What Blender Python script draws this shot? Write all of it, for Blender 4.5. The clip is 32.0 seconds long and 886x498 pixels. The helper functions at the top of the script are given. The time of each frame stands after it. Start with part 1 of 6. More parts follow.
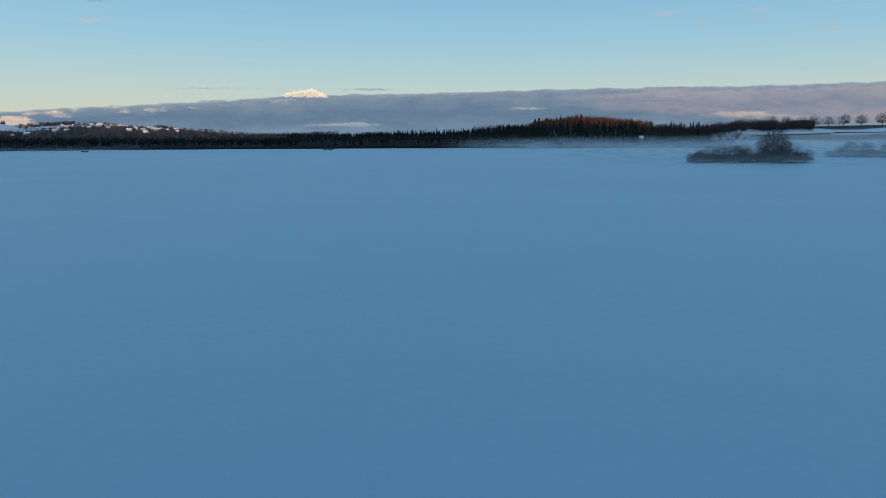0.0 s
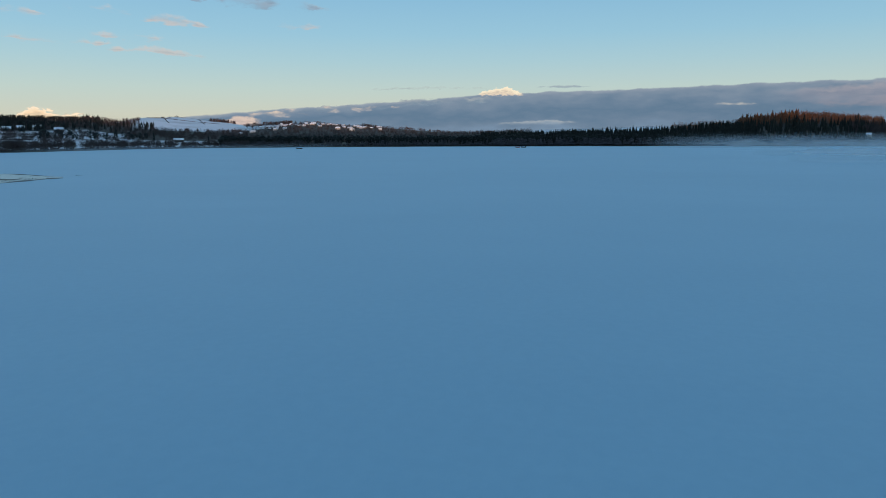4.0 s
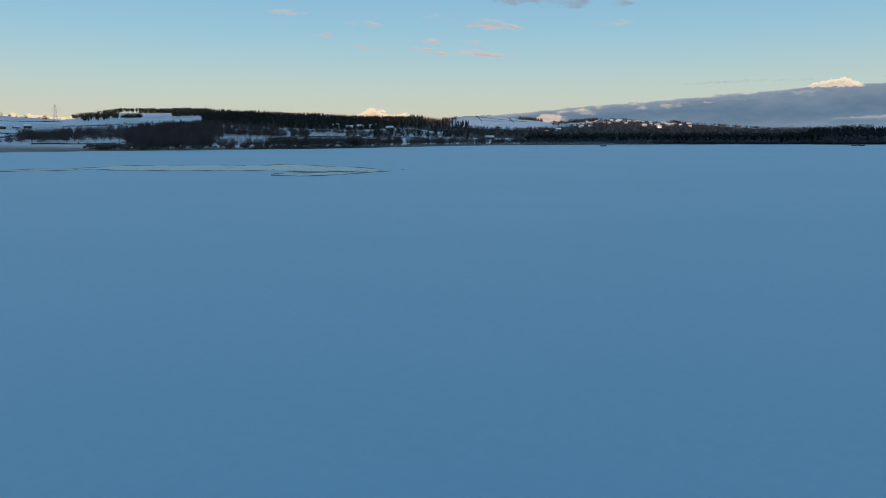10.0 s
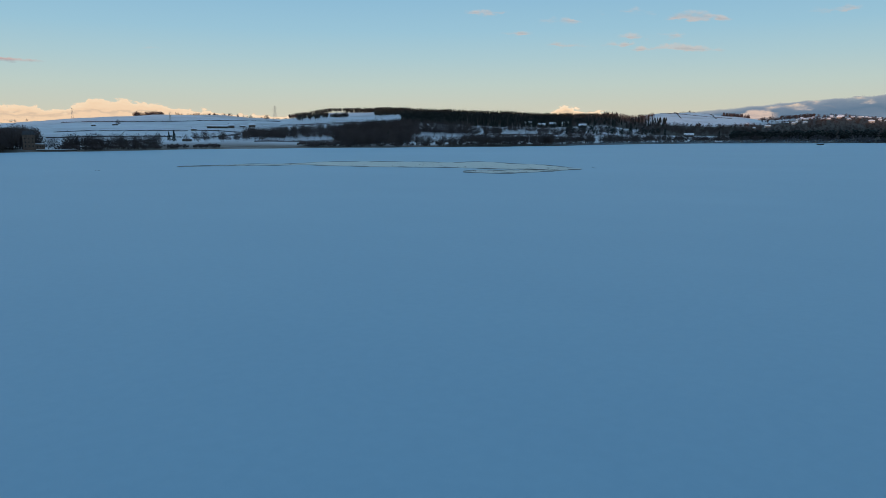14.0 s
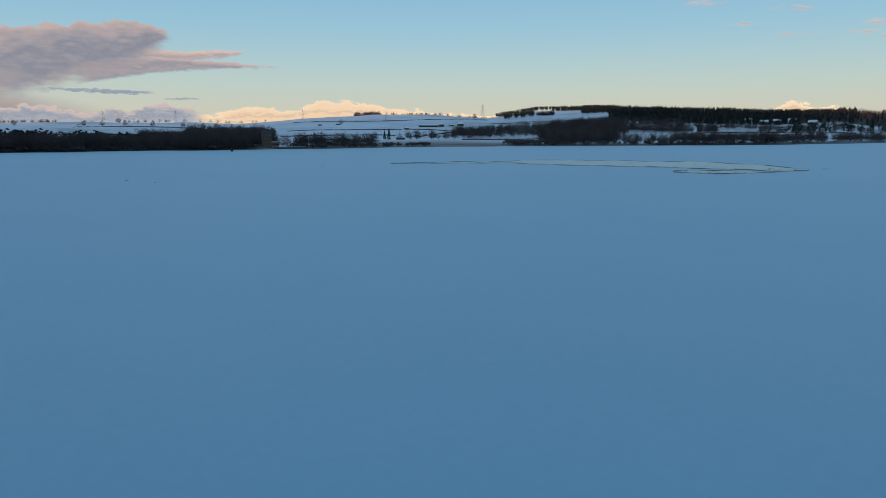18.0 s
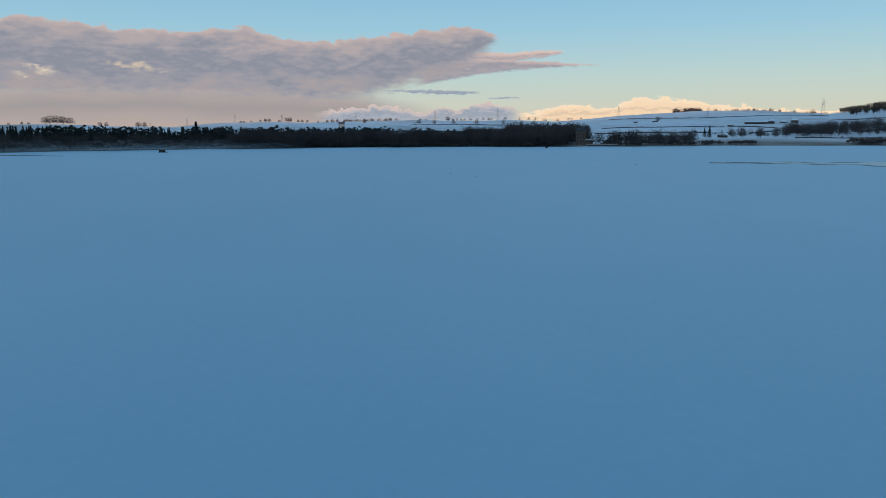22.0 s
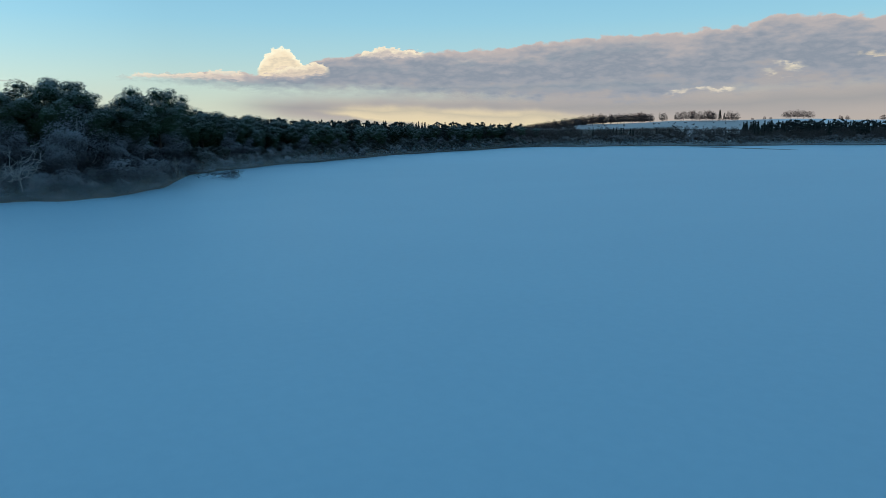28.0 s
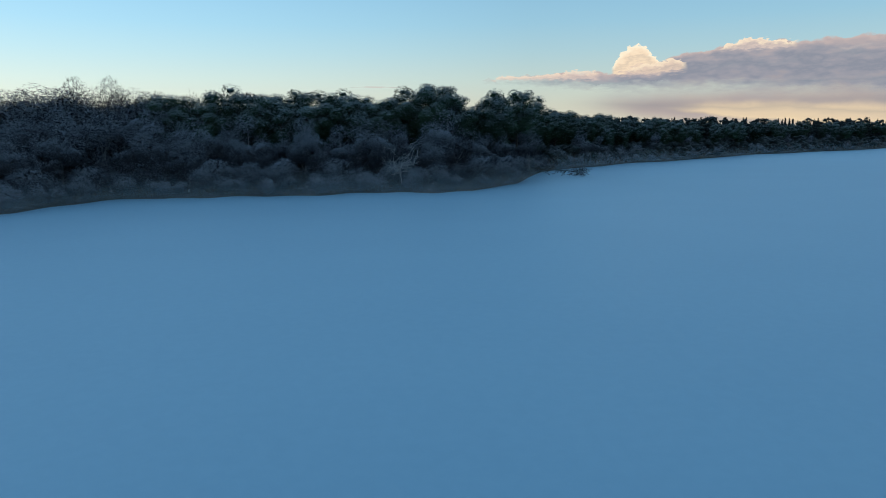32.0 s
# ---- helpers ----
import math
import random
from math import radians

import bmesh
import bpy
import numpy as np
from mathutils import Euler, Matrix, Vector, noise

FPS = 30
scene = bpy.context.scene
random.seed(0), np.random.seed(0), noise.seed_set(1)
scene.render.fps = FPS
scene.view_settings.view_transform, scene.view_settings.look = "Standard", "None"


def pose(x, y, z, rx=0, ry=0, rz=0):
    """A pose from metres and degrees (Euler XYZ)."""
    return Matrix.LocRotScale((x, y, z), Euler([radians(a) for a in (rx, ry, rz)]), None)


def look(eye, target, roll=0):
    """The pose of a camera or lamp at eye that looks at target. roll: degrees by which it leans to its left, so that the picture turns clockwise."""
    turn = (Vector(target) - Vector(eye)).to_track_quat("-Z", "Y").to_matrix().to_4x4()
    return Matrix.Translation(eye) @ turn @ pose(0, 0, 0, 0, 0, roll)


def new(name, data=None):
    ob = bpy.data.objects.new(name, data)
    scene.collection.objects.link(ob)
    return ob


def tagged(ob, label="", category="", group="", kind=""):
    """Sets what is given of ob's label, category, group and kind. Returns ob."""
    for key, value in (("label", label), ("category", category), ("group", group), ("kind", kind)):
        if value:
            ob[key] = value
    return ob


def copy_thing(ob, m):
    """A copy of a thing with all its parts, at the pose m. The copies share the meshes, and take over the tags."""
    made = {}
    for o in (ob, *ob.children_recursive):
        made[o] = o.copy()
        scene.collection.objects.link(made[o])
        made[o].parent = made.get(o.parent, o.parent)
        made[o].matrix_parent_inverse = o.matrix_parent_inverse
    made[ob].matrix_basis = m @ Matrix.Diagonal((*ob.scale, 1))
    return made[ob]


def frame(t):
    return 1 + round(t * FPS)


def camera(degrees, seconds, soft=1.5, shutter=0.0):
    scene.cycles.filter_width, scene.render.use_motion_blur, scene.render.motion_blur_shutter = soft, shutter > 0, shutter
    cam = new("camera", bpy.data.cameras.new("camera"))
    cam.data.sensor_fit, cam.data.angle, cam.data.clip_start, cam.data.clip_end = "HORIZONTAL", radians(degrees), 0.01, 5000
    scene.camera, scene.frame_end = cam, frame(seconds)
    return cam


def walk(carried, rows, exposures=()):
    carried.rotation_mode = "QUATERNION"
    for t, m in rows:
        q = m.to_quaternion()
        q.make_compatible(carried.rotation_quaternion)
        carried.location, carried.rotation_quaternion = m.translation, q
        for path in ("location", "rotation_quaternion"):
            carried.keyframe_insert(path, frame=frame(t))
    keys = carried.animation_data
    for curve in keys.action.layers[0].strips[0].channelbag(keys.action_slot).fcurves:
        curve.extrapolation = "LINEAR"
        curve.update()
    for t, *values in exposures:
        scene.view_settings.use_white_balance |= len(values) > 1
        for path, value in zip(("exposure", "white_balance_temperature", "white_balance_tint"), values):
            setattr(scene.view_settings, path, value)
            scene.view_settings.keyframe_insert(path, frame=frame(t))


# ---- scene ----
EYE = 9.0
EXPOSURE = 0.0
KELVIN, TINT = 6500, 10
cam = camera(63.05, 32.0, soft=0.85)
# The drone hangs nine metres over the ice and only turns: seconds, heading, tilt below level, lean.
TURNS = [
    (0, -90.00, 8.34, 0.29), (0.5, -88.12, 8.35, 0.28), (1, -86.18, 8.36, 0.27), (1.5, -84.28, 8.38, 0.26),
    (2, -82.38, 8.40, 0.25), (2.5, -80.56, 8.41, 0.24), (3, -78.74, 8.42, 0.24), (3.5, -76.85, 8.44, 0.25),
    (5.5, -69.37, 8.49, 0.18), (6, -67.55, 8.51, 0.17), (6.5, -65.70, 8.51, 0.16), (7, -63.69, 8.52, 0.16),
    (7.5, -61.77, 8.52, 0.18), (8, -59.87, 8.53, 0.17), (8.5, -57.87, 8.55, 0.16), (9, -55.72, 8.57, 0.15),
    (9.5, -53.50, 8.57, 0.14), (10, -51.43, 8.58, 0.16), (10.5, -49.37, 8.60, 0.16), (11, -47.45, 8.62, 0.15),
    (11.5, -45.54, 8.66, 0.13), (12, -43.65, 8.67, 0.12), (12.5, -41.81, 8.69, 0.12), (13, -39.90, 8.70, 0.12),
    (13.5, -38.29, 8.70, 0.13), (14, -36.49, 8.71, 0.12), (14.5, -34.82, 8.71, 0.12), (16.5, -26.98, 8.77, 0.18),
    (17, -24.86, 8.77, 0.18), (17.5, -22.67, 8.79, 0.18), (18, -20.50, 8.80, 0.17), (18.5, -18.04, 8.80, 0.15),
    (19, -15.35, 8.82, 0.13), (19.5, -12.47, 8.83, 0.12), (20, -9.64, 8.86, 0.10), (20.5, -6.63, 8.88, 0.08),
    (21, -3.19, 8.91, 0.04), (21.5, 0.21, 8.94, 0.01), (22, 3.72, 8.97, -0.01), (22.5, 7.51, 9.00, -0.01),
    (23, 11.65, 9.03, -0.01), (23.5, 16.17, 9.06, -0.01), (24, 21.47, 9.11, -0.01), (24.5, 26.92, 9.15, -0.01),
    (25, 33.36, 9.19, 0.02), (25.5, 38.67, 9.21, 0.06), (26, 42.82, 9.23, 0.10), (26.5, 47.35, 9.25, 0.15),
    (28.5, 60.37, 9.28, 0.37), (29, 63.78, 9.27, 0.42), (29.5, 67.16, 9.26, 0.45), (30, 70.59, 9.23, 0.48),
    (30.5, 73.94, 9.23, 0.54), (31, 77.22, 9.22, 0.59), (31.5, 80.78, 9.19, 0.63), (32, 84.30, 9.17, 0.67),
]
PATH = [(t, pose(0, 0, EYE, 90 - tilt, 0, heading) @ pose(0, 0, 0, 0, 0, -lean)) for t, heading, tilt, lean in TURNS]
walk(cam, PATH, exposures=[(0, EXPOSURE, KELVIN, TINT), (8, EXPOSURE - 0.04, KELVIN, TINT), (13, EXPOSURE - 0.07, KELVIN + 150, TINT + 2), (20, EXPOSURE - 0.06, KELVIN + 150, TINT + 2), (22, EXPOSURE, KELVIN, TINT), (25, EXPOSURE + 0.04, KELVIN - 250, TINT - 8), (29.6, EXPOSURE + 0.14, KELVIN - 200, TINT - 8), (31, EXPOSURE + 0.06, KELVIN, TINT), (32, EXPOSURE + 0.06, KELVIN, TINT)])

# ---- sky and sun ----
SUN_AZ, SUN_EL, AIR = 150.0, 0.8, 1.0


def aim(az, r, z=0.0):
    """The place r metres from the middle of the lake's camera station, at the heading az (anticlockwise from +y)."""
    return Vector((-r * math.sin(radians(az)), r * math.cos(radians(az)), z))


def lin(*rgb):
    return tuple((c / 255 / 12.92) if c < 10.4 else ((c / 255 + 0.055) / 1.055) ** 2.4 for c in rgb)


def make_world():
    world = bpy.data.worlds.new("winter_dusk")
    scene.world = world
    world.use_nodes = True
    nt = world.node_tree
    nt.nodes.clear()
    out, bg = nt.nodes.new("ShaderNodeOutputWorld"), nt.nodes.new("ShaderNodeBackground")
    sky = nt.nodes.new("ShaderNodeTexSky")
    sky.sky_type, sky.sun_disc = "NISHITA", False
    sky.sun_elevation, sky.sun_rotation = radians(SUN_EL + 1.5), radians(-SUN_AZ)
    sky.altitude, sky.air_density, sky.dust_density, sky.ozone_density = 100, 1.0, 0.6, 2.0
    # the clear air of a frosty dusk: cream at the skyline, deep blue overhead
    tc, sep, ramp_ = nt.nodes.new("ShaderNodeTexCoord"), nt.nodes.new("ShaderNodeSeparateXYZ"), nt.nodes.new("ShaderNodeValToRGB")
    nt.links.new(tc.outputs["Generated"], sep.inputs[0])
    nt.links.new(sep.outputs[2], ramp_.inputs[0])
    e = ramp_.color_ramp.elements
    stops = ((0.0, (0.76, 0.71, 0.57)), (0.035, (0.69, 0.73, 0.63)), (0.07, (0.585, 0.74, 0.72)), (0.105, (0.46, 0.70, 0.79)), (0.14, (0.36, 0.65, 0.83)), (0.2, (0.27, 0.56, 0.81)), (0.4, (0.25, 0.475, 0.72)), (1.0, (0.205, 0.37, 0.59)))
    while len(e) < len(stops):
        e.new(0.5)
    for k, (pos, col) in zip(e, stops):
        k.position, k.color = pos, (*col, 1)
    gain, both = nt.nodes.new("ShaderNodeVectorMath"), nt.nodes.new("ShaderNodeMix")
    gain.operation = "SCALE"
    nt.links.new(ramp_.outputs[0], gain.inputs[0])
    # brighter towards the set sun
    dot, glow, up = nt.nodes.new("ShaderNodeVectorMath"), nt.nodes.new("ShaderNodeMapRange"), nt.nodes.new("ShaderNodeMath")
    dot.operation, up.operation = "DOT_PRODUCT", "MULTIPLY"
    dot.inputs[1].default_value = aim(SUN_AZ, 1.0)
    nt.links.new(tc.outputs["Generated"], dot.inputs[0])
    nt.links.new(dot.outputs["Value"], glow.inputs["Value"])
    glow.inputs["From Min"].default_value, glow.inputs["From Max"].default_value = 0.3, 0.9
    glow.inputs["To Min"].default_value, glow.inputs["To Max"].default_value = 1.0, 1.38
    up.inputs[1].default_value = AIR / 0.15
    nt.links.new(glow.outputs[0], up.inputs[0])
    nt.links.new(up.outputs[0], gain.inputs["Scale"])
    both.data_type = "RGBA"
    both.inputs[0].default_value = 0.80
    nt.links.new(sky.outputs[0], both.inputs[6])
    nt.links.new(gain.outputs[0], both.inputs[7])
    nt.links.new(both.outputs[2], bg.inputs[0])
    bg.inputs[1].default_value = 0.15
    nt.links.new(bg.outputs[0], out.inputs[0])


make_world()
sun = new("sun", bpy.data.lights.new("sun", "SUN"))
sun.data.energy, sun.data.angle, sun.data.color = 3.0, radians(0.6), (1.0, 0.55, 0.34)
sun.matrix_world = look(aim(SUN_AZ, 1000, 1000 * math.tan(radians(SUN_EL))), (0, 0, 0))

# ---- materials ----
def material(name):
    m = bpy.data.materials.new(name)
    m.use_nodes = True
    nt = m.node_tree
    return m, nt, nt.nodes["Principled BSDF"]


def node(nt, kind, **values):
    n = nt.nodes.new(kind)
    for key, v in values.items():
        n.inputs[key.replace("_", " ")].default_value = v
    return n


def noise_of(nt, scale, detail=4.0, coord=None, rough=0.55, stretch=None):
    tc = nt.nodes.new("ShaderNodeNewGeometry")
    src = tc.outputs["Position"] if coord is None else coord
    if stretch:
        mp = nt.nodes.new("ShaderNodeMapping")
        mp.inputs["Scale"].default_value = stretch
        nt.links.new(src, mp.inputs[0])
        src = mp.outputs[0]
    n = node(nt, "ShaderNodeTexNoise", Scale=scale, Detail=detail, Roughness=rough)
    nt.links.new(src, n.inputs["Vector"])
    return n.outputs["Fac"]


def ramp(nt, fac, stops):
    r = nt.nodes.new("ShaderNodeValToRGB")
    e = r.color_ramp.elements
    while len(e) < len(stops):
        e.new(0.5)
    for k, (pos, col) in zip(e, stops):
        k.position, k.color = pos, (*col, 1)
    nt.links.new(fac, r.inputs[0])
    return r.outputs[0]


def mix(nt, fac, a, b, mode="MIX"):
    n = nt.nodes.new("ShaderNodeMix")
    n.data_type, n.blend_type = "RGBA", mode
    for sock, v in ((n.inputs[0], fac), (n.inputs[6], a), (n.inputs[7], b)):
        if hasattr(v, "is_linked"):
            nt.links.new(v, sock)
        else:
            sock.default_value = v if not isinstance(v, tuple) else (*v[:3], 1)
    return n.outputs[2]


def maths(nt, op, a, b=0.0, clamp=False):
    n = nt.nodes.new("ShaderNodeMath")
    n.operation, n.use_clamp = op, clamp
    for sock, v in ((n.inputs[0], a), (n.inputs[1], b)):
        if hasattr(v, "is_linked"):
            nt.links.new(v, sock)
        else:
            sock.default_value = v
    return n.outputs[0]


def bump(nt, bsdf, height, strength=0.4, distance=0.05):
    b = node(nt, "ShaderNodeBump", Strength=strength, Distance=distance)
    nt.links.new(height, b.inputs["Height"])
    nt.links.new(b.outputs[0], bsdf.inputs["Normal"])


def simple(name, stops, scale=1.0, rough=0.85, bump_by=0.3, dist=0.02, spec=0.2, metal=0.0):
    m, nt, b = material(name)
    nt.links.new(ramp(nt, noise_of(nt, scale), [(0.3 + 0.4 * k / max(1, len(stops) - 1), c) for k, c in enumerate(stops)]), b.inputs["Base Color"])
    b.inputs["Roughness"].default_value, b.inputs["Specular IOR Level"].default_value, b.inputs["Metallic"].default_value = rough, spec, metal
    if bump_by:
        bump(nt, b, noise_of(nt, scale * 5), bump_by, dist)
    return m


def foliage(name, dark, light, frost, cover, start=0.15, end=0.75, spread=0.25):
    """Leaves or twigs whose colour varies from clump to clump, with frost lying on what faces up, which also paints
    crown tops as lit from above.
    """
    m, nt, b = material(name)
    geo, info = nt.nodes.new("ShaderNodeNewGeometry"), nt.nodes.new("ShaderNodeObjectInfo")
    base = ramp(nt, geo.outputs["Random Per Island"], [(0.0, dark), (1.0, light)])
    tone = nt.nodes.new("ShaderNodeAttribute")
    tone.attribute_name = "tree_tone"
    own = maths(nt, "FRACT", maths(nt, "ADD", tone.outputs["Fac"], info.outputs["Random"]))
    base = mix(nt, 0.65, base, ramp(nt, own, [(0.0, tuple(0.7 * c for c in dark)), (1.0, light)]))
    sep = nt.nodes.new("ShaderNodeSeparateXYZ")
    nt.links.new(geo.outputs["Normal"], sep.inputs[0])
    mr = nt.nodes.new("ShaderNodeMapRange")
    mr.interpolation_type = "SMOOTHSTEP"
    mr.inputs["From Min"].default_value, mr.inputs["From Max"].default_value = start, end
    up = maths(nt, "MAXIMUM", sep.outputs[2], 0.0)
    nt.links.new(maths(nt, "ADD", up, maths(nt, "MULTIPLY", maths(nt, "SUBTRACT", geo.outputs["Random Per Island"], 0.5), spread)), mr.inputs["Value"])
    nt.links.new(mix(nt, maths(nt, "MULTIPLY", mr.outputs[0], cover), base, frost), b.inputs["Base Color"])
    b.inputs["Roughness"].default_value, b.inputs["Specular IOR Level"].default_value = 0.85, 0.15
    return m


def make_ice():
    m, nt, b = material("dusk_tinted_ice")
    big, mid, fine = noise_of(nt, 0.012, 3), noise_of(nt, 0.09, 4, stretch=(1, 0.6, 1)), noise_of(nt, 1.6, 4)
    # Dusk's blue light is put into the colour of the thin snow.
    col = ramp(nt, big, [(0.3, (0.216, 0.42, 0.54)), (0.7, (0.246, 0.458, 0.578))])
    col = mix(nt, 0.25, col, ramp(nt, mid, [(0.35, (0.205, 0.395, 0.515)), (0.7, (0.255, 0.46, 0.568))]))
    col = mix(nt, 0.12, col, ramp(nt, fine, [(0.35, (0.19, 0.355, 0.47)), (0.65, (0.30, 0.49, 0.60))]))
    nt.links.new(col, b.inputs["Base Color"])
    b.inputs["Roughness"].default_value = 0.5
    b.inputs["Specular IOR Level"].default_value = 0.75
    b.inputs["Coat Weight"].default_value, b.inputs["Coat Roughness"].default_value = 0.17, 0.4
    bump(nt, b, fine, 0.12, 0.03)
    return m


def make_ground():
    m, nt, b = material("snowy_ground")
    big, mid, fine = noise_of(nt, 0.006, 4), noise_of(nt, 0.05, 5), noise_of(nt, 0.6, 4)
    snow = ramp(nt, mid, [(0.3, (0.58, 0.60, 0.64)), (0.7, (0.76, 0.77, 0.79))])
    grass = ramp(nt, fine, [(0.3, (0.085, 0.065, 0.05)), (0.7, (0.23, 0.18, 0.14))])
    bare = maths(nt, "ADD", maths(nt, "MULTIPLY", mid, 0.6), maths(nt, "MULTIPLY", big, 0.7))
    mr = nt.nodes.new("ShaderNodeMapRange")
    mr.inputs["From Min"].default_value, mr.inputs["From Max"].default_value = 0.62, 0.80
    nt.links.new(bare, mr.inputs["Value"])
    edge = nt.nodes.new("ShaderNodeAttribute")
    edge.attribute_name = "rough_grass"
    f = maths(nt, "MAXIMUM", maths(nt, "MULTIPLY", mr.outputs[0], 0.45), maths(nt, "MULTIPLY", edge.outputs["Fac"], maths(nt, "ADD", 0.62, maths(nt, "MULTIPLY", mid, 0.6))), True)
    litter_shade = nt.nodes.new("ShaderNodeAttribute")
    litter_shade.attribute_name = "litter_and_shade"
    # Dark floor: fallen leaves and the trees' shade, both put into the colour.
    floor = ramp(nt, fine, [(0.3, (0.028, 0.024, 0.02)), (0.62, (0.07, 0.058, 0.045)), (0.8, (0.3, 0.31, 0.33))])
    col = mix(nt, f, snow, grass)
    nt.links.new(mix(nt, litter_shade.outputs["Fac"], col, floor), b.inputs["Base Color"])
    b.inputs["Roughness"].default_value, b.inputs["Specular IOR Level"].default_value = 0.8, 0.2
    bump(nt, b, mid, 0.4, 0.5)
    return m


ICE, GROUND = make_ice(), make_ground()
BARK = simple("dark_bark", [(0.035, 0.028, 0.022), (0.09, 0.07, 0.055)], 3.0)
PINE_BARK = simple("pine_bark", [(0.035, 0.025, 0.02), (0.08, 0.055, 0.042)], 2.0)
BIRCH_BARK = simple("pale_frosted_bark", [(0.13, 0.13, 0.135), (0.3, 0.3, 0.31)], 2.0)
PINE = foliage("pine_needles", (0.012, 0.028, 0.016), (0.035, 0.06, 0.032), (0.42, 0.5, 0.54), 0.42, 0.4, 1.0, 0.1)
SPRUCE = foliage("spruce_needles", (0.012, 0.017, 0.015), (0.025, 0.030, 0.026), (0.4, 0.45, 0.5), 0.10, 0.5, 1.0)
# Frost kept to upward faces also stands for sky light on the domes.
FROSTED = foliage("frosted_twigs", (0.024, 0.025, 0.03), (0.042, 0.043, 0.05), (0.42, 0.47, 0.54), 0.4, 0.28, 1.0, 0.06)
TWIGS = foliage("bare_twigs", (0.048, 0.037, 0.038), (0.095, 0.072, 0.07), (0.3, 0.3, 0.32), 0.06, 0.5, 1.0)
# Russet pushed to orange: some of the low sun's glow is in this colour.
SUN_RUSSET = foliage("sun_tinted_larch", (0.11, 0.052, 0.03), (0.22, 0.095, 0.05), (0.3, 0.3, 0.3), 0.08, 0.5, 1.0)
THICKET = foliage("brown_grey_thicket", (0.045, 0.038, 0.037), (0.085, 0.072, 0.07), (0.3, 0.32, 0.35), 0.16, 0.3, 1.0)
SCRUB = foliage("frosted_scrub", (0.05, 0.047, 0.054), (0.085, 0.08, 0.088), (0.36, 0.39, 0.44), 0.08, 0.2, 1.0)


# ---- geometry helpers ----
rng = np.random.default_rng(7)


def clump():
    g = (1 + 5 ** 0.5) / 2
    v = np.array([p for a in (-1, 1) for b in (-g, g) for p in ((0, a, b), (a, b, 0), (b, 0, a))], float)
    f = []
    for i, j, k in [(i, j, k) for i in range(12) for j in range(i) for k in range(j)]:
        if all(abs(np.linalg.norm(v[p] - v[q]) - 2) < 0.01 for p, q in ((i, j), (j, k), (i, k))):
            out = np.dot(np.cross(v[j] - v[i], v[k] - v[i]), v[i]) > 0
            f.append((i, j, k) if out else (i, k, j))
    return v / np.linalg.norm(v[0]), np.array(f)


CLUMP, CLUMP_FACES = clump()


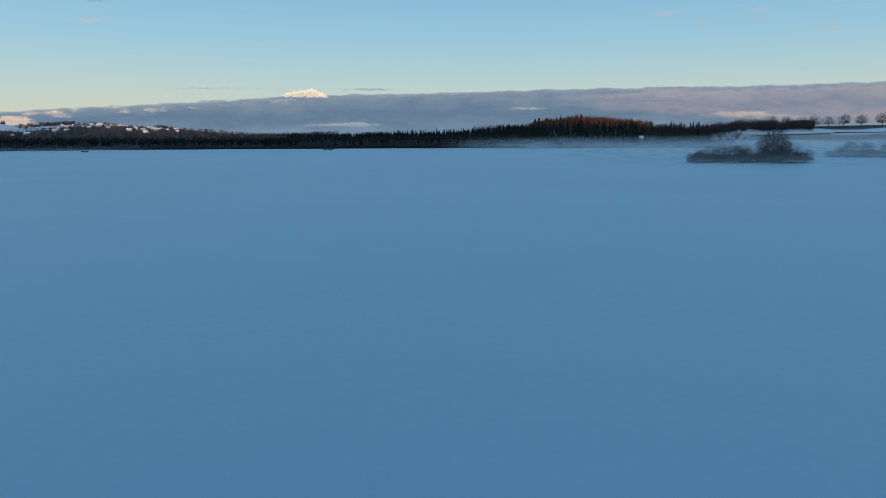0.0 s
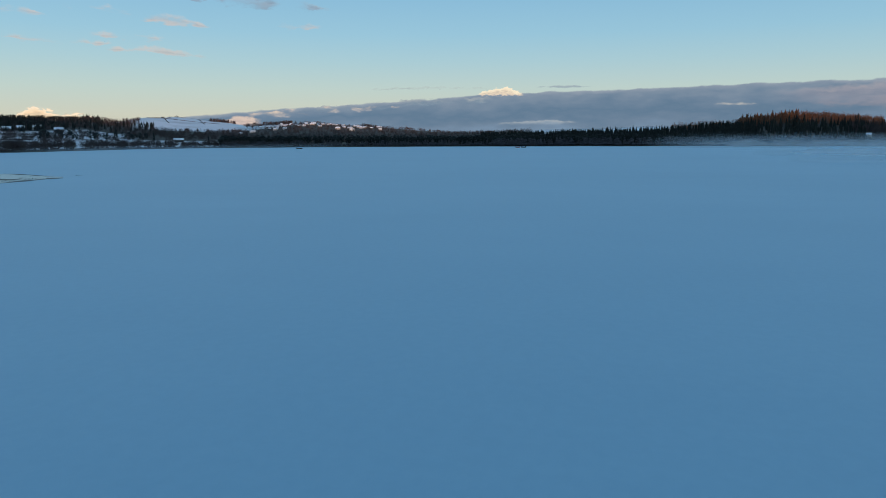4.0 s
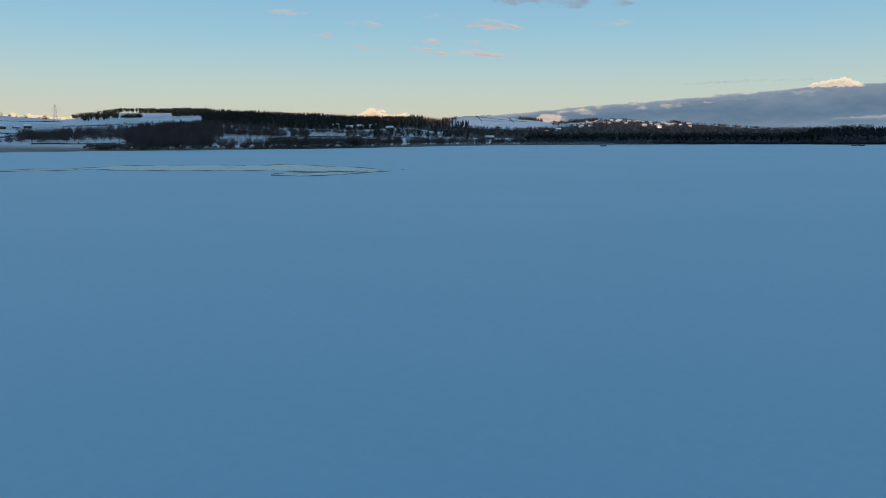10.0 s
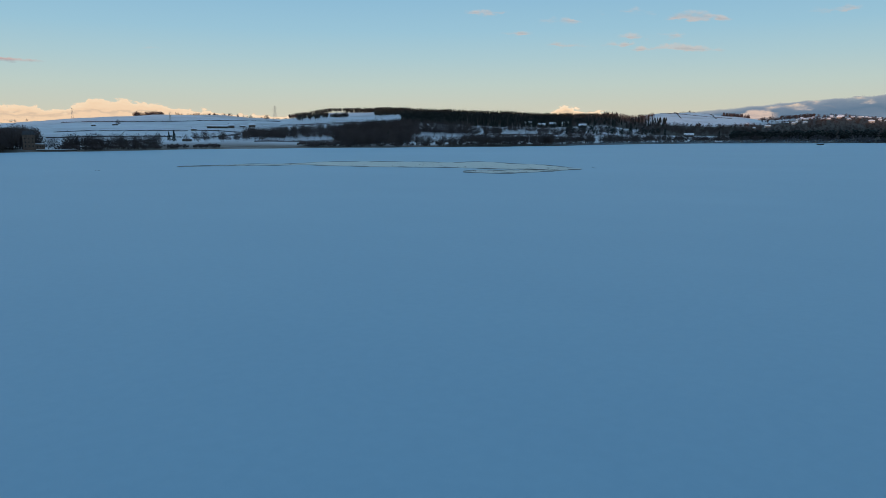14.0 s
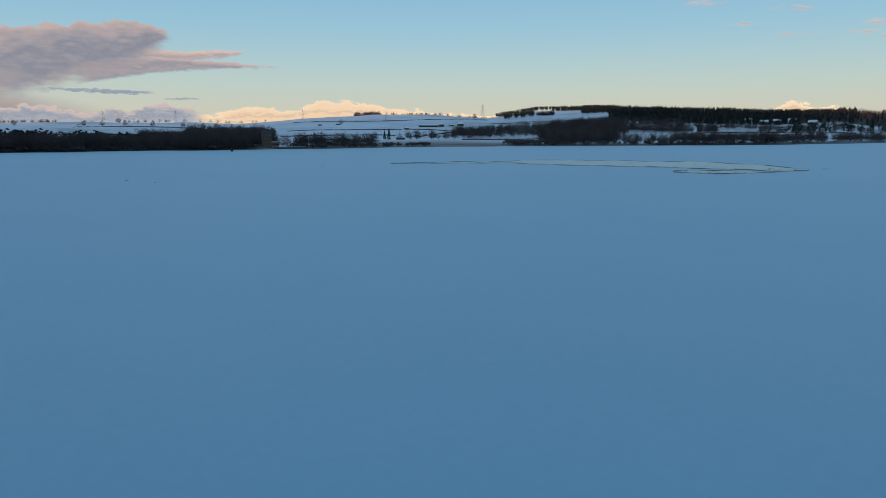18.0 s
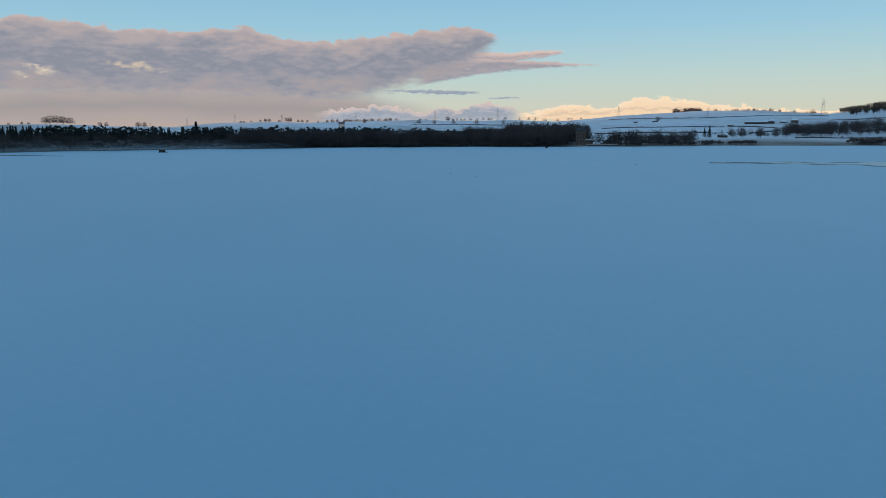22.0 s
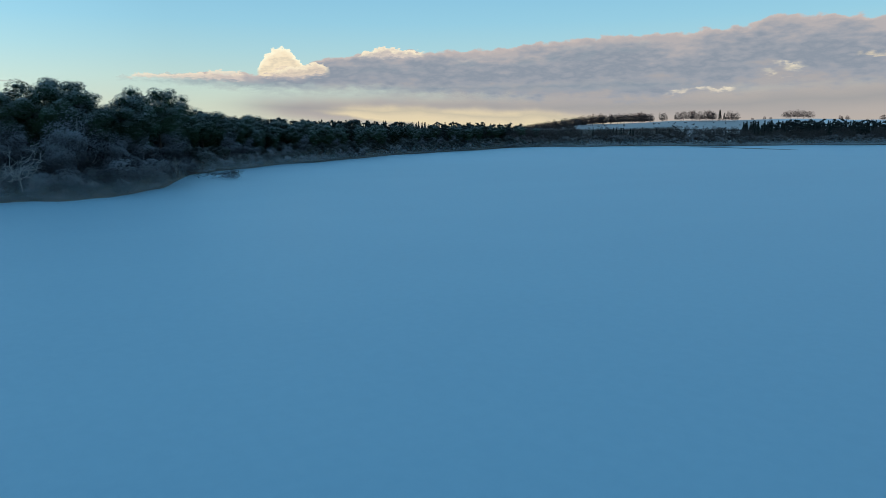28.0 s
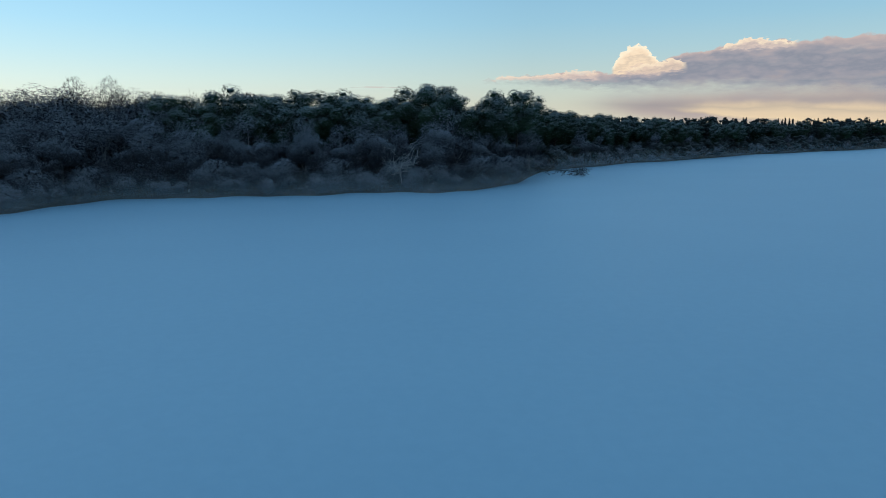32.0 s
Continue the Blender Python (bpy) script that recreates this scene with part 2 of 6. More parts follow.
class Geo:
    """Collects vertices and triangles for one mesh."""

    def __init__(self):
        self.v, self.f, self.m, self.n = [], [], [], 0

    def add(self, v, f, mat=0):
        v, f = np.asarray(v, float), np.asarray(f, int)
        self.v.append(v)
        self.f.append(f + self.n)
        self.m.append(np.full(len(f), mat))
        self.n += len(v)
        return self

    def box(self, size, at=(0, 0, 0), turn=0.0, mat=0, taper=1.0):
        sx, sy, sz = (s / 2 for s in size)
        v = np.array([(x * (taper if z > 0 else 1), y * (taper if z > 0 else 1), z) for z in (-sz, sz) for x, y in ((-sx, -sy), (sx, -sy), (sx, sy), (-sx, sy))])
        c, s = math.cos(turn), math.sin(turn)
        v = v @ np.array([(c, s, 0), (-s, c, 0), (0, 0, 1)]) + np.array(at)
        q = [(0, 3, 2, 1), (4, 5, 6, 7), (0, 1, 5, 4), (1, 2, 6, 5), (2, 3, 7, 6), (3, 0, 4, 7)]
        return self.add(v, [t for a, b, c2, d in q for t in ((a, b, c2), (a, c2, d))], mat)

    def tube(self, path, radii, sides=6, mat=0):
        path, n = np.asarray(path, float), len(path)
        v = []
        for i in range(n):
            d = path[min(i + 1, n - 1)] - path[max(i - 1, 0)]
            d = d / (np.linalg.norm(d) + 1e-9)
            a = np.cross(d, (0.31, 0.95, 0.05) if abs(d[1]) < 0.8 else (1, 0, 0))
            a /= np.linalg.norm(a)
            b = np.cross(d, a)
            for k in range(sides):
                w = 2 * math.pi * k / sides
                v.append(path[i] + radii[i] * (math.cos(w) * a + math.sin(w) * b))
        f = []
        for i in range(n - 1):
            for k in range(sides):
                p0, p1 = i * sides + k, i * sides + (k + 1) % sides
                f += [(p0, p1, p1 + sides), (p0, p1 + sides, p0 + sides)]
        v += [path[0], path[-1]]
        for k in range(sides):
            f += [(len(v) - 2, (k + 1) % sides, k), (len(v) - 1, (n - 1) * sides + k, (n - 1) * sides + (k + 1) % sides)]
        return self.add(v, f, mat)

    def blades(self, centres, size, flat=0.0, long=1.0, mat=0, r=None, facing=None, jitter=0.55):
        """One small leaf-like triangle at each centre; flat: how level they lie; long: how drawn out they are; facing: which way each turns its face."""
        r = r or rng
        c = np.asarray(centres, float)
        n = len(c)
        a = r.normal(size=(n, 3))
        a[:, 2] *= 1 - flat
        b = r.normal(size=(n, 3))
        if facing is not None:
            f = facing + r.normal(size=(n, 3)) * jitter
            f /= np.linalg.norm(f, axis=1)[:, None] + 1e-9
            a -= (a * f).sum(1)[:, None] * f
            a /= np.linalg.norm(a, axis=1)[:, None] + 1e-9
            b = np.cross(f, a)
        else:
            a /= np.linalg.norm(a, axis=1)[:, None] + 1e-9
            b[:, 2] *= 1 - flat
            b -= (a * b).sum(1)[:, None] * a
            b /= np.linalg.norm(b, axis=1)[:, None] + 1e-9
        s = size * r.uniform(0.6, 1.4, (n, 1))
        v = np.stack([c - a * s * long * 0.5 - b * s * 0.5, c - a * s * long * 0.3 + b * s * 0.5, c + a * s * long * 0.7], 1).reshape(-1, 3)
        return self.add(v, np.arange(3 * n).reshape(-1, 3), mat)

    def twigs(self, c, d, wide, long, r, mat=0):
        """One thin twig, a drawn-out triangle, at each place along each direction."""
        n = len(c)
        d = d / (np.linalg.norm(d, axis=1)[:, None] + 1e-9)
        b = np.cross(d, r.normal(size=(n, 3)))
        b *= wide / (np.linalg.norm(b, axis=1)[:, None] + 1e-9) * r.uniform(0.6, 1.4, (n, 1)) / 2
        v = np.stack([c - b, c + b, c + d * long * r.uniform(0.6, 1.4, (n, 1))], 1).reshape(-1, 3)
        return self.add(v, np.arange(3 * n).reshape(-1, 3), mat)

    def lumps(self, c, rad, squash, r, mat=0):
        """Uneven many-sided clumps of dense twigs."""
        c, rad = np.asarray(c, float), np.asarray(rad, float)
        v = CLUMP[None] * rad[:, None, None] * r.uniform(0.72, 1.15, (len(c), 12, 1))
        v[:, :, 2] *= squash
        f = CLUMP_FACES[None] + 12 * np.arange(len(c))[:, None, None]
        return self.add((v + c[:, None]).reshape(-1, 3), f.reshape(-1, 3), mat)

    def arrays(self):
        return np.concatenate(self.v), np.concatenate(self.f), np.concatenate(self.m)

    def mesh(self, name, *mats, smooth=False):
        v, f, m = self.arrays()
        me = bpy.data.meshes.new(name)
        me.vertices.add(len(v))
        me.vertices.foreach_set("co", v.ravel())
        me.loops.add(len(f) * 3)
        me.loops.foreach_set("vertex_index", f.ravel().astype(np.int32))
        me.polygons.add(len(f))
        me.polygons.foreach_set("loop_start", np.arange(0, 3 * len(f), 3, dtype=np.int32))
        me.polygons.foreach_set("material_index", m.astype(np.int32))
        me.polygons.foreach_set("use_smooth", np.full(len(f), smooth))
        for k in mats:
            me.materials.append(k)
        me.update(calc_edges=True)
        return me


def part(name, geo, mat, parent=None, label="", smooth=False):
    mats = mat if isinstance(mat, tuple) else (mat,)
    ob = new(name, geo.mesh(name, *mats, smooth=smooth))
    if parent is not None:
        ob.parent = parent
    if label:
        ob["label"] = label
    return ob

# ---- the land ----
SHORE = ((-125, 1150), (-112, 1180), (-100, 1260), (-80, 1350), (-70, 1380), (-60, 1310), (-52, 1130), (-46, 860), (-38, 770), (-30, 735), (-20, 690), (-12, 610), (-5, 572),
         (3, 560), (12, 530), (20, 490), (28, 465), (36, 428), (44, 420), (50, 405), (55, 340), (60, 285), (66, 230), (72, 190), (76.5, 168), (78.3, 126), (82, 111), (100, 109),
         (107, 114), (112, 108), (116, 101), (135, 92), (160, 120), (180, 200), (200, 420), (220, 900))
HILL_R = ((-125, 1450), (-112, 1500), (-105, 1750), (-90, 1900), (-64, 2300), (-55, 3200), (-49, 2150), (-33, 1900), (-15, 2200), (0, 1900), (14, 1700), (30, 1300), (45, 1150), (55, 800), (70, 650), (85, 850), (116, 850), (140, 850), (180, 800), (210, 1400))
# Headings 128 to 200: unseen ridge added to block the low sun.
HILL_Z = ((-125, 40), (-118, 36), (-110, 36), (-105, 46), (-101, 66), (-97, 54), (-92, 42), (-84, 38), (-76, 34), (-70, 48), (-65, 66), (-60, 66), (-55, 112), (-53, 98), (-51, 72), (-46, 65), (-40, 68), (-33, 76), (-28, 74),
          (-24, 60), (-20, 70), (-15, 74), (-10, 61), (-5, 44), (4, 44), (12, 38), (18, 34), (24, 23), (32, 24), (40, 23), (48, 13), (55, 8), (70, 12), (85, 14), (112, 14), (119, 16), (128, 90), (165, 104), (178, 104), (188, 90), (200, 50), (210, 34))


def around(table, az):
    t = np.array(table)
    return np.interp(az, t[:, 0], t[:, 1], period=360)


def shore(az):
    return around(SHORE, az) * (1 + 0.012 * np.sin(np.radians(az) * 37) + 0.008 * np.sin(np.radians(az) * 83 + 1.0))


def land(az, r):
    """Height of the ground at a heading and a distance."""
    az, r = np.asarray(az, float), np.asarray(r, float)
    rs, rh, zh = shore(az), around(HILL_R, az), around(HILL_Z, az)
    w = np.radians(az)
    x, y = -r * np.sin(w), r * np.cos(w)
    s = np.clip((r - rs) / np.maximum(rh - rs, 50), 0, 1)
    up = 0.35 * s + 0.65 * s * s * (3 - 2 * s)
    lumps = 1.6 * np.sin(x * 0.011 + 1) * np.sin(y * 0.013 + 2) + 0.8 * np.sin(x * 0.031) * np.sin(y * 0.027 + 1)
    bank = np.clip((r - rs) / 14, -1, 1)
    z = 1.1 * bank + (zh - 1.1) * up + lumps * np.clip((r - rs) / 150, 0, 1) * (0.4 + s)
    beyond = np.clip((r - rh) / 2500, 0, 1)
    return z - beyond * zh * 0.45


def ground_at(az, r, lift=0.0):
    return aim(az, r, float(land(az, r)) + lift)


WOODS = ((-60, -51.5, 320, 740), (-111, -58, -3, 330), (-82, -58.5, 90, 860), (-122, -104, 240, 480), (-105, -92, 290, 540), (-52.5, -33.3, 560, 1200), (-34.4, -28.7, 225, 425), (-61, -36, -3, 70), (-7, 20, -3, 110), (8, 36, 20, 130), (19, 51, -3, 62), (48, 236, -3, 330), (39, 50, 40, 420))


def woodland(az, r):
    """How much of the ground is dark with fallen leaves and painted shade under trees."""
    off, f = r - shore(az), np.zeros(len(az))
    for a0, a1, o0, o1 in WOODS:
        x = (az - a0) % 360
        side = np.clip(np.minimum(x, a1 - a0 - x) / 0.8, 0, 1)
        f = np.maximum(f, side * np.clip((off - o0) / 4, 0, 1) * np.clip((o1 - off) / 15, 0, 1))
    return f


def make_land():
    az = np.arange(-180, 180, 0.5)
    frac = np.concatenate([np.linspace(0, 0.9, 3), np.linspace(0.95, 1.12, 14)])
    na = len(az)
    rings = [az * 0 + shore(az) * f for f in frac]
    s = np.linspace(0, 1, 82)[1:] ** 1.6
    rings += [shore(az) * 1.12 + (4850 - shore(az) * 1.12) * k for k in s]
    v, rough, litter_shade = [], [], []
    for r in rings:
        z = land(az, r)
        w = np.radians(az)
        v.append(np.stack([-r * np.sin(w), r * np.cos(w), np.where(r < 1, -1.1, z)], 1))
        reach = 45 + 110 * np.exp(-((az + 18) / 8) ** 4)
        stubble = np.clip((-111.5 - az) / 1.5, 0, 1) * (az > -140) * np.clip((r - shore(az) - 88) / 10, 0, 1) * np.clip((172 - r + shore(az)) / 10, 0, 1)
        rough.append(np.maximum(np.clip(1.3 - (r - shore(az)) / reach, 0, 1) * (1 - 0.8 * (az < -104)), np.maximum(0.75 * stubble, 0.6 * np.clip((az - 32) / 2, 0, 1) * np.clip((51 - az) / 1.5, 0, 1) * np.clip((r - shore(az) - 90) / 60, 0, 1))))
        litter_shade.append(woodland(az, r))
    nr = len(rings)
    i, j = np.meshgrid(np.arange(nr - 1), np.arange(na), indexing="ij")
    a, b = i * na + j, i * na + (j + 1) % na
    f = np.concatenate([np.stack([a, b, b + na], -1).reshape(-1, 3), np.stack([a, b + na, a + na], -1).reshape(-1, 3)])
    g = Geo().add(np.concatenate(v), f[:, ::-1])
    me = g.mesh("ground", GROUND, smooth=True)
    at = me.attributes.new("rough_grass", "FLOAT", "POINT")
    at.data.foreach_set("value", np.concatenate(rough))
    at = me.attributes.new("litter_and_shade", "FLOAT", "POINT")
    at.data.foreach_set("value", np.concatenate(litter_shade))
    tagged(new("ground", me), "snow-covered farmland and low hills round the lake, with an added unseen ridge against the sun", "ground", kind="structure")


def make_lake():
    az = np.arange(-180, 180, 0.5)
    r = shore(az) + 6
    w = np.radians(az)
    v, fr = [], (0.0, 0.1, 0.3, 0.6, 1.0)
    for k in fr:
        v.append(np.stack([-r * k * np.sin(w), r * k * np.cos(w), np.zeros(len(az))], 1))
    na = len(az)
    i, j = np.meshgrid(np.arange(len(fr) - 1), np.arange(na), indexing="ij")
    a, b = i * na + j, i * na + (j + 1) % na
    f = np.concatenate([np.stack([a, b, b + na], -1).reshape(-1, 3), np.stack([a, b + na, a + na], -1).reshape(-1, 3)])
    tagged(part("lake_ice", Geo().add(np.concatenate(v), f[:, ::-1]), ICE), "frozen lake under a thin even sheet of snow, dusk blue put into its colour", "frozen lake", kind="structure")


make_land()
make_lake()

# ---- clouds, far behind everything ----
def cloud_material(name, low, body, top, size, amp, soft, rim, opacity, seed, mottle, holes, ends):
    """Billows in degrees of heading and height: the map "sky" holds those two, the map "edge" the cloud's lower and upper edge."""
    m, nt, b = material(name)
    nt.nodes.remove(b)
    out = nt.nodes["Material Output"]

    def pair(layer):
        uv, sep = nt.nodes.new("ShaderNodeUVMap"), nt.nodes.new("ShaderNodeSeparateXYZ")
        uv.uv_map = layer
        nt.links.new(uv.outputs[0], sep.inputs[0])
        return uv.outputs[0], sep.outputs[0], sep.outputs[1]

    def smooth(x, width):
        r = nt.nodes.new("ShaderNodeMapRange")
        r.interpolation_type = "SMOOTHSTEP"
        r.inputs["From Max"].default_value = width
        nt.links.new(x, r.inputs["Value"])
        return r.outputs[0]

    def billow(scale, detail, squeeze, rough, off):
        mp = nt.nodes.new("ShaderNodeMapping")
        mp.inputs["Location"].default_value = (seed * 3.7 + off, seed * 1.9, seed * 5.3)
        mp.inputs["Scale"].default_value = (1, squeeze, 1)
        nt.links.new(sky, mp.inputs[0])
        return maths(nt, "SUBTRACT", noise_of(nt, scale, detail, mp.outputs[0], rough), 0.5)

    sky, az, el = pair("sky")
    _, lo, hi = pair("edge")
    n1, n2, n3 = billow(1 / size, 7, 1.7, 0.52, 0), billow(0.4 / size, 4, 2.6, 0.5, 9), billow(1.1 / size, 5, 2.8, 0.5, 21)
    above = maths(nt, "ADD", maths(nt, "SUBTRACT", hi, el), maths(nt, "MULTIPLY", n1, 2.6 * amp))
    below = maths(nt, "ADD", maths(nt, "SUBTRACT", el, lo), maths(nt, "MULTIPLY", n3, 2.6 * amp))
    alpha = maths(nt, "MULTIPLY", smooth(above, soft[1]), smooth(below, soft[0]))
    reach = maths(nt, "MINIMUM", maths(nt, "SUBTRACT", az, ends[0]), maths(nt, "SUBTRACT", ends[1], az))
    alpha = maths(nt, "MULTIPLY", maths(nt, "MULTIPLY", alpha, smooth(reach, ends[2])), opacity)
    if holes:
        alpha = maths(nt, "MULTIPLY", alpha, smooth(maths(nt, "ADD", n2, 0.5 * holes - 0.25), 0.24))
    height = maths(nt, "DIVIDE", maths(nt, "SUBTRACT", el, lo), maths(nt, "MAXIMUM", maths(nt, "SUBTRACT", hi, lo), 0.05))
    folds = maths(nt, "ADD", maths(nt, "MULTIPLY", n2, 1.5 * mottle), maths(nt, "MULTIPLY", n3, mottle))
    shadow = tuple(0.8 * a + 0.02 * k for k, a in enumerate(body))
    col = ramp(nt, maths(nt, "ADD", height, folds), [(0.08, low), (0.36, body), (0.55, shadow), (0.72, body), (1.0, tuple(0.5 * a + 0.5 * c for a, c in zip(body, top)))])
    lit = smooth(maths(nt, "ADD", above, maths(nt, "MULTIPLY", n3, rim * 1.6)), rim)
    col = mix(nt, lit, top, col)
    em = node(nt, "ShaderNodeEmission", Strength=1.0)
    nt.links.new(col, em.inputs[0])
    tr, mx = nt.nodes.new("ShaderNodeBsdfTransparent"), nt.nodes.new("ShaderNodeMixShader")
    nt.links.new(alpha, mx.inputs[0])
    nt.links.new(tr.outputs[0], mx.inputs[1])
    nt.links.new(em.outputs[0], mx.inputs[2])
    nt.links.new(mx.outputs[0], out.inputs[0])
    return m


SHEETS = []


def cloud(points, low, body, top, label, size=1.0, amp=0.3, soft=(0.4, 0.2), rim=0.5, opacity=1.0, seed=0, mottle=0.6, holes=0.0, tail=0.8):
    """A bank of cloud along headings: (heading, lower edge, upper edge) in degrees above the horizon."""
    SHEETS.append(label)
    r = 4790 - 4 * len(SHEETS)
    p = np.array(sorted(points))
    n = max(12, int((p[-1, 0] - p[0, 0]) * 3))
    az = np.linspace(p[0, 0], p[-1, 0], n)
    lo, hi = np.interp(az, p[:, 0], p[:, 1]), np.interp(az, p[:, 0], p[:, 2])
    bottom, over = np.maximum(lo - amp * 0.8, -0.2), hi + amp * 0.8
    rows, v, sky, edge = 6, [], [], []
    for k in range(rows + 1):
        for a, l, h, b0, b1 in zip(az, lo, hi, bottom, over):
            e = b0 + (b1 - b0) * k / rows
            v.append(aim(a, r, EYE + r * math.tan(radians(e))))
            sky.append((a, e))
            edge.append((l, h))
    f = [t for k in range(rows) for j in range(n - 1) for t in ((k * n + j, k * n + j + 1, k * n + n + j + 1), (k * n + j, k * n + n + j + 1, k * n + n + j))]
    g = Geo().add(v, f)
    me = g.mesh("cloud", cloud_material("cloud", lin(*low), lin(*body), lin(*top), size, amp, soft, rim, opacity, seed, mottle, holes, (az[0], az[-1], tail)))
    for name, values in (("sky", sky), ("edge", edge)):
        me.uv_layers.new(name=name).data.foreach_set("uv", np.array(values)[g.arrays()[1].ravel()].ravel())
    ob = tagged(new("cloud", me), label, "cloud", "clouds along the horizon", "structure")
    ob.visible_shadow = False
    return ob


GREY = (110, 132, 154)
# long slate bank over the conifer wood
cloud([(-128, 0.0, 3.95), (-112, 0.0, 4.0), (-102, 0.0, 4.15), (-92, 0.0, 3.95), (-80, 0.0, 3.75), (-72, 0.2, 3.2), (-62, 0.6, 2.5), (-56, 1.0, 2.0), (-51, 1.2, 1.6)], (122, 146, 170), GREY, (146, 158, 172), "long slate-grey cloud bank low on the horizon", seed=1, size=1.6, amp=0.16, soft=(0.3, 0.14), rim=0.35, mottle=0.45, tail=2.0)
cloud([(-128, 0.6, 4.0), (-115, 1.0, 3.9), (-106, 2.0, 3.9), (-98, 2.6, 3.6)], (176, 160, 162), (152, 152, 164), (182, 172, 174), "mauve end of the slate cloud bank", seed=12, size=1.2, amp=0.4, soft=(0.9, 0.4), opacity=0.7, tail=5.0)
cloud([(-79, 2.9, 3.4), (-74, 2.75, 3.45), (-69, 2.4, 3.0), (-65, 2.1, 2.7)], (120, 142, 162), (132, 150, 166), (160, 168, 174), "ragged grey shelf on the cloud bank", seed=61, size=0.7, amp=0.25, soft=(0.12, 0.12), holes=0.7)
cloud([(-81.3, 3.45, 3.7), (-80.4, 3.45, 4.0), (-79.7, 3.45, 4.2), (-79.2, 3.45, 4.05), (-78.4, 3.45, 3.95), (-77.6, 3.5, 3.65)], (170, 168, 172), (232, 214, 190), (253, 238, 208), "small sunlit cream tower on the cloud bank", seed=2, size=0.4, amp=0.25, soft=(0.15, 0.08), rim=0.4, tail=0.4)
cloud([(-98.6, 2.5, 2.6), (-97, 2.45, 2.8), (-95, 2.5, 2.7)], (150, 165, 175), (190, 190, 186), (205, 200, 190), "pale break in the slate cloud", seed=3, size=0.6, soft=(0.25, 0.25), opacity=0.85, amp=0.15)
cloud([(-117, 1.5, 1.7), (-113, 1.6, 2.3), (-109, 1.8, 2.1)], (205, 180, 170), (200, 180, 174), (205, 190, 185), "rosy gap low in the cloud bank", seed=4, soft=(0.4, 0.3), opacity=0.8, amp=0.3)
cloud([(-85.5, 1.2, 1.5), (-83, 1.2, 1.75), (-79, 1.2, 1.4)], (165, 182, 196), (168, 182, 194), (196, 200, 200), "pale low cloud over distant hills", seed=5, size=0.8, soft=(0.3, 0.15), opacity=0.5, amp=0.2)
cloud([(-79, 3.95, 4.1), (-74, 4.0, 4.3), (-69, 3.9, 4.1)], (150, 168, 172), (160, 176, 180), (178, 186, 184), "thin grey streak of cloud", seed=6, soft=(0.2, 0.2), opacity=0.7, amp=0.2, size=0.8)
cloud([(-86.5, 4.05, 4.15), (-84.5, 4.0, 4.25), (-82, 4.08, 4.2)], (128, 150, 168), (138, 158, 174), (155, 168, 178), "thin grey streak of cloud", seed=7, soft=(0.1, 0.1), amp=0.12, opacity=0.8, size=0.7)
cloud([(-127, 6.2, 9.8), (-119, 6.6, 9.8), (-113, 7.2, 9.8), (-104, 8.9, 9.8)], (190, 186, 186), (196, 190, 188), (206, 196, 190), "faint pinkish high cloud wisps", seed=8, size=1.5, amp=0.5, opacity=0.55, soft=(0.8, 0.8), holes=0.45, tail=3)
# puffs on the skyline
cloud([(-50, 1.2, 1.6), (-48.6, 1.2, 2.05), (-47.5, 1.2, 1.95), (-46.8, 1.2, 2.3), (-46.0, 1.2, 2.55), (-45.3, 1.2, 2.3), (-44.5, 1.2, 1.9), (-43.6, 1.2, 1.6)], (238, 204, 168), (248, 218, 180), (253, 233, 204), "cream sunlit cumulus behind the wooded hill", seed=9, size=0.5, soft=(0.2, 0.1), amp=0.4, rim=0.4, tail=0.5)
cloud([(-61.2, 1.2, 1.8), (-60, 1.2, 1.95), (-59.2, 1.2, 2.1), (-58.2, 1.2, 1.7)], (205, 185, 175), (226, 200, 184), (238, 212, 192), "small rosy cumulus on the skyline", seed=10, size=0.6, soft=(0.2, 0.25), amp=0.25, opacity=0.8)
cloud([(-72, 2.4, 2.75), (-67, 2.2, 2.75), (-64, 1.9, 2.6), (-60, 1.6, 2.2)], (150, 160, 172), (196, 188, 184), (240, 216, 190), "rosy edge of the cloud bank", seed=11, size=0.6, soft=(0.2, 0.12), opacity=0.85, amp=0.25, holes=0.6)
cloud([(-27, 1.0, 1.5), (-21, 1.0, 1.9), (-17, 1.0, 2.25), (-14.8, 1.0, 2.55), (-13.2, 1.0, 2.8), (-10.8, 1.0, 2.8), (-9.6, 1.0, 2.3), (-8.4, 1.0, 2.05), (-7.2, 1.0, 2.3), (-5.2, 1.0, 2.35), (-3.8, 1.0, 1.8), (-1, 1.0, 1.5)], (240, 208, 176), (244, 214, 180), (250, 226, 194), "cream cumulus above the snowy hill", seed=13, size=0.7, soft=(0.2, 0.14), amp=0.45, rim=0.5, tail=2.0)
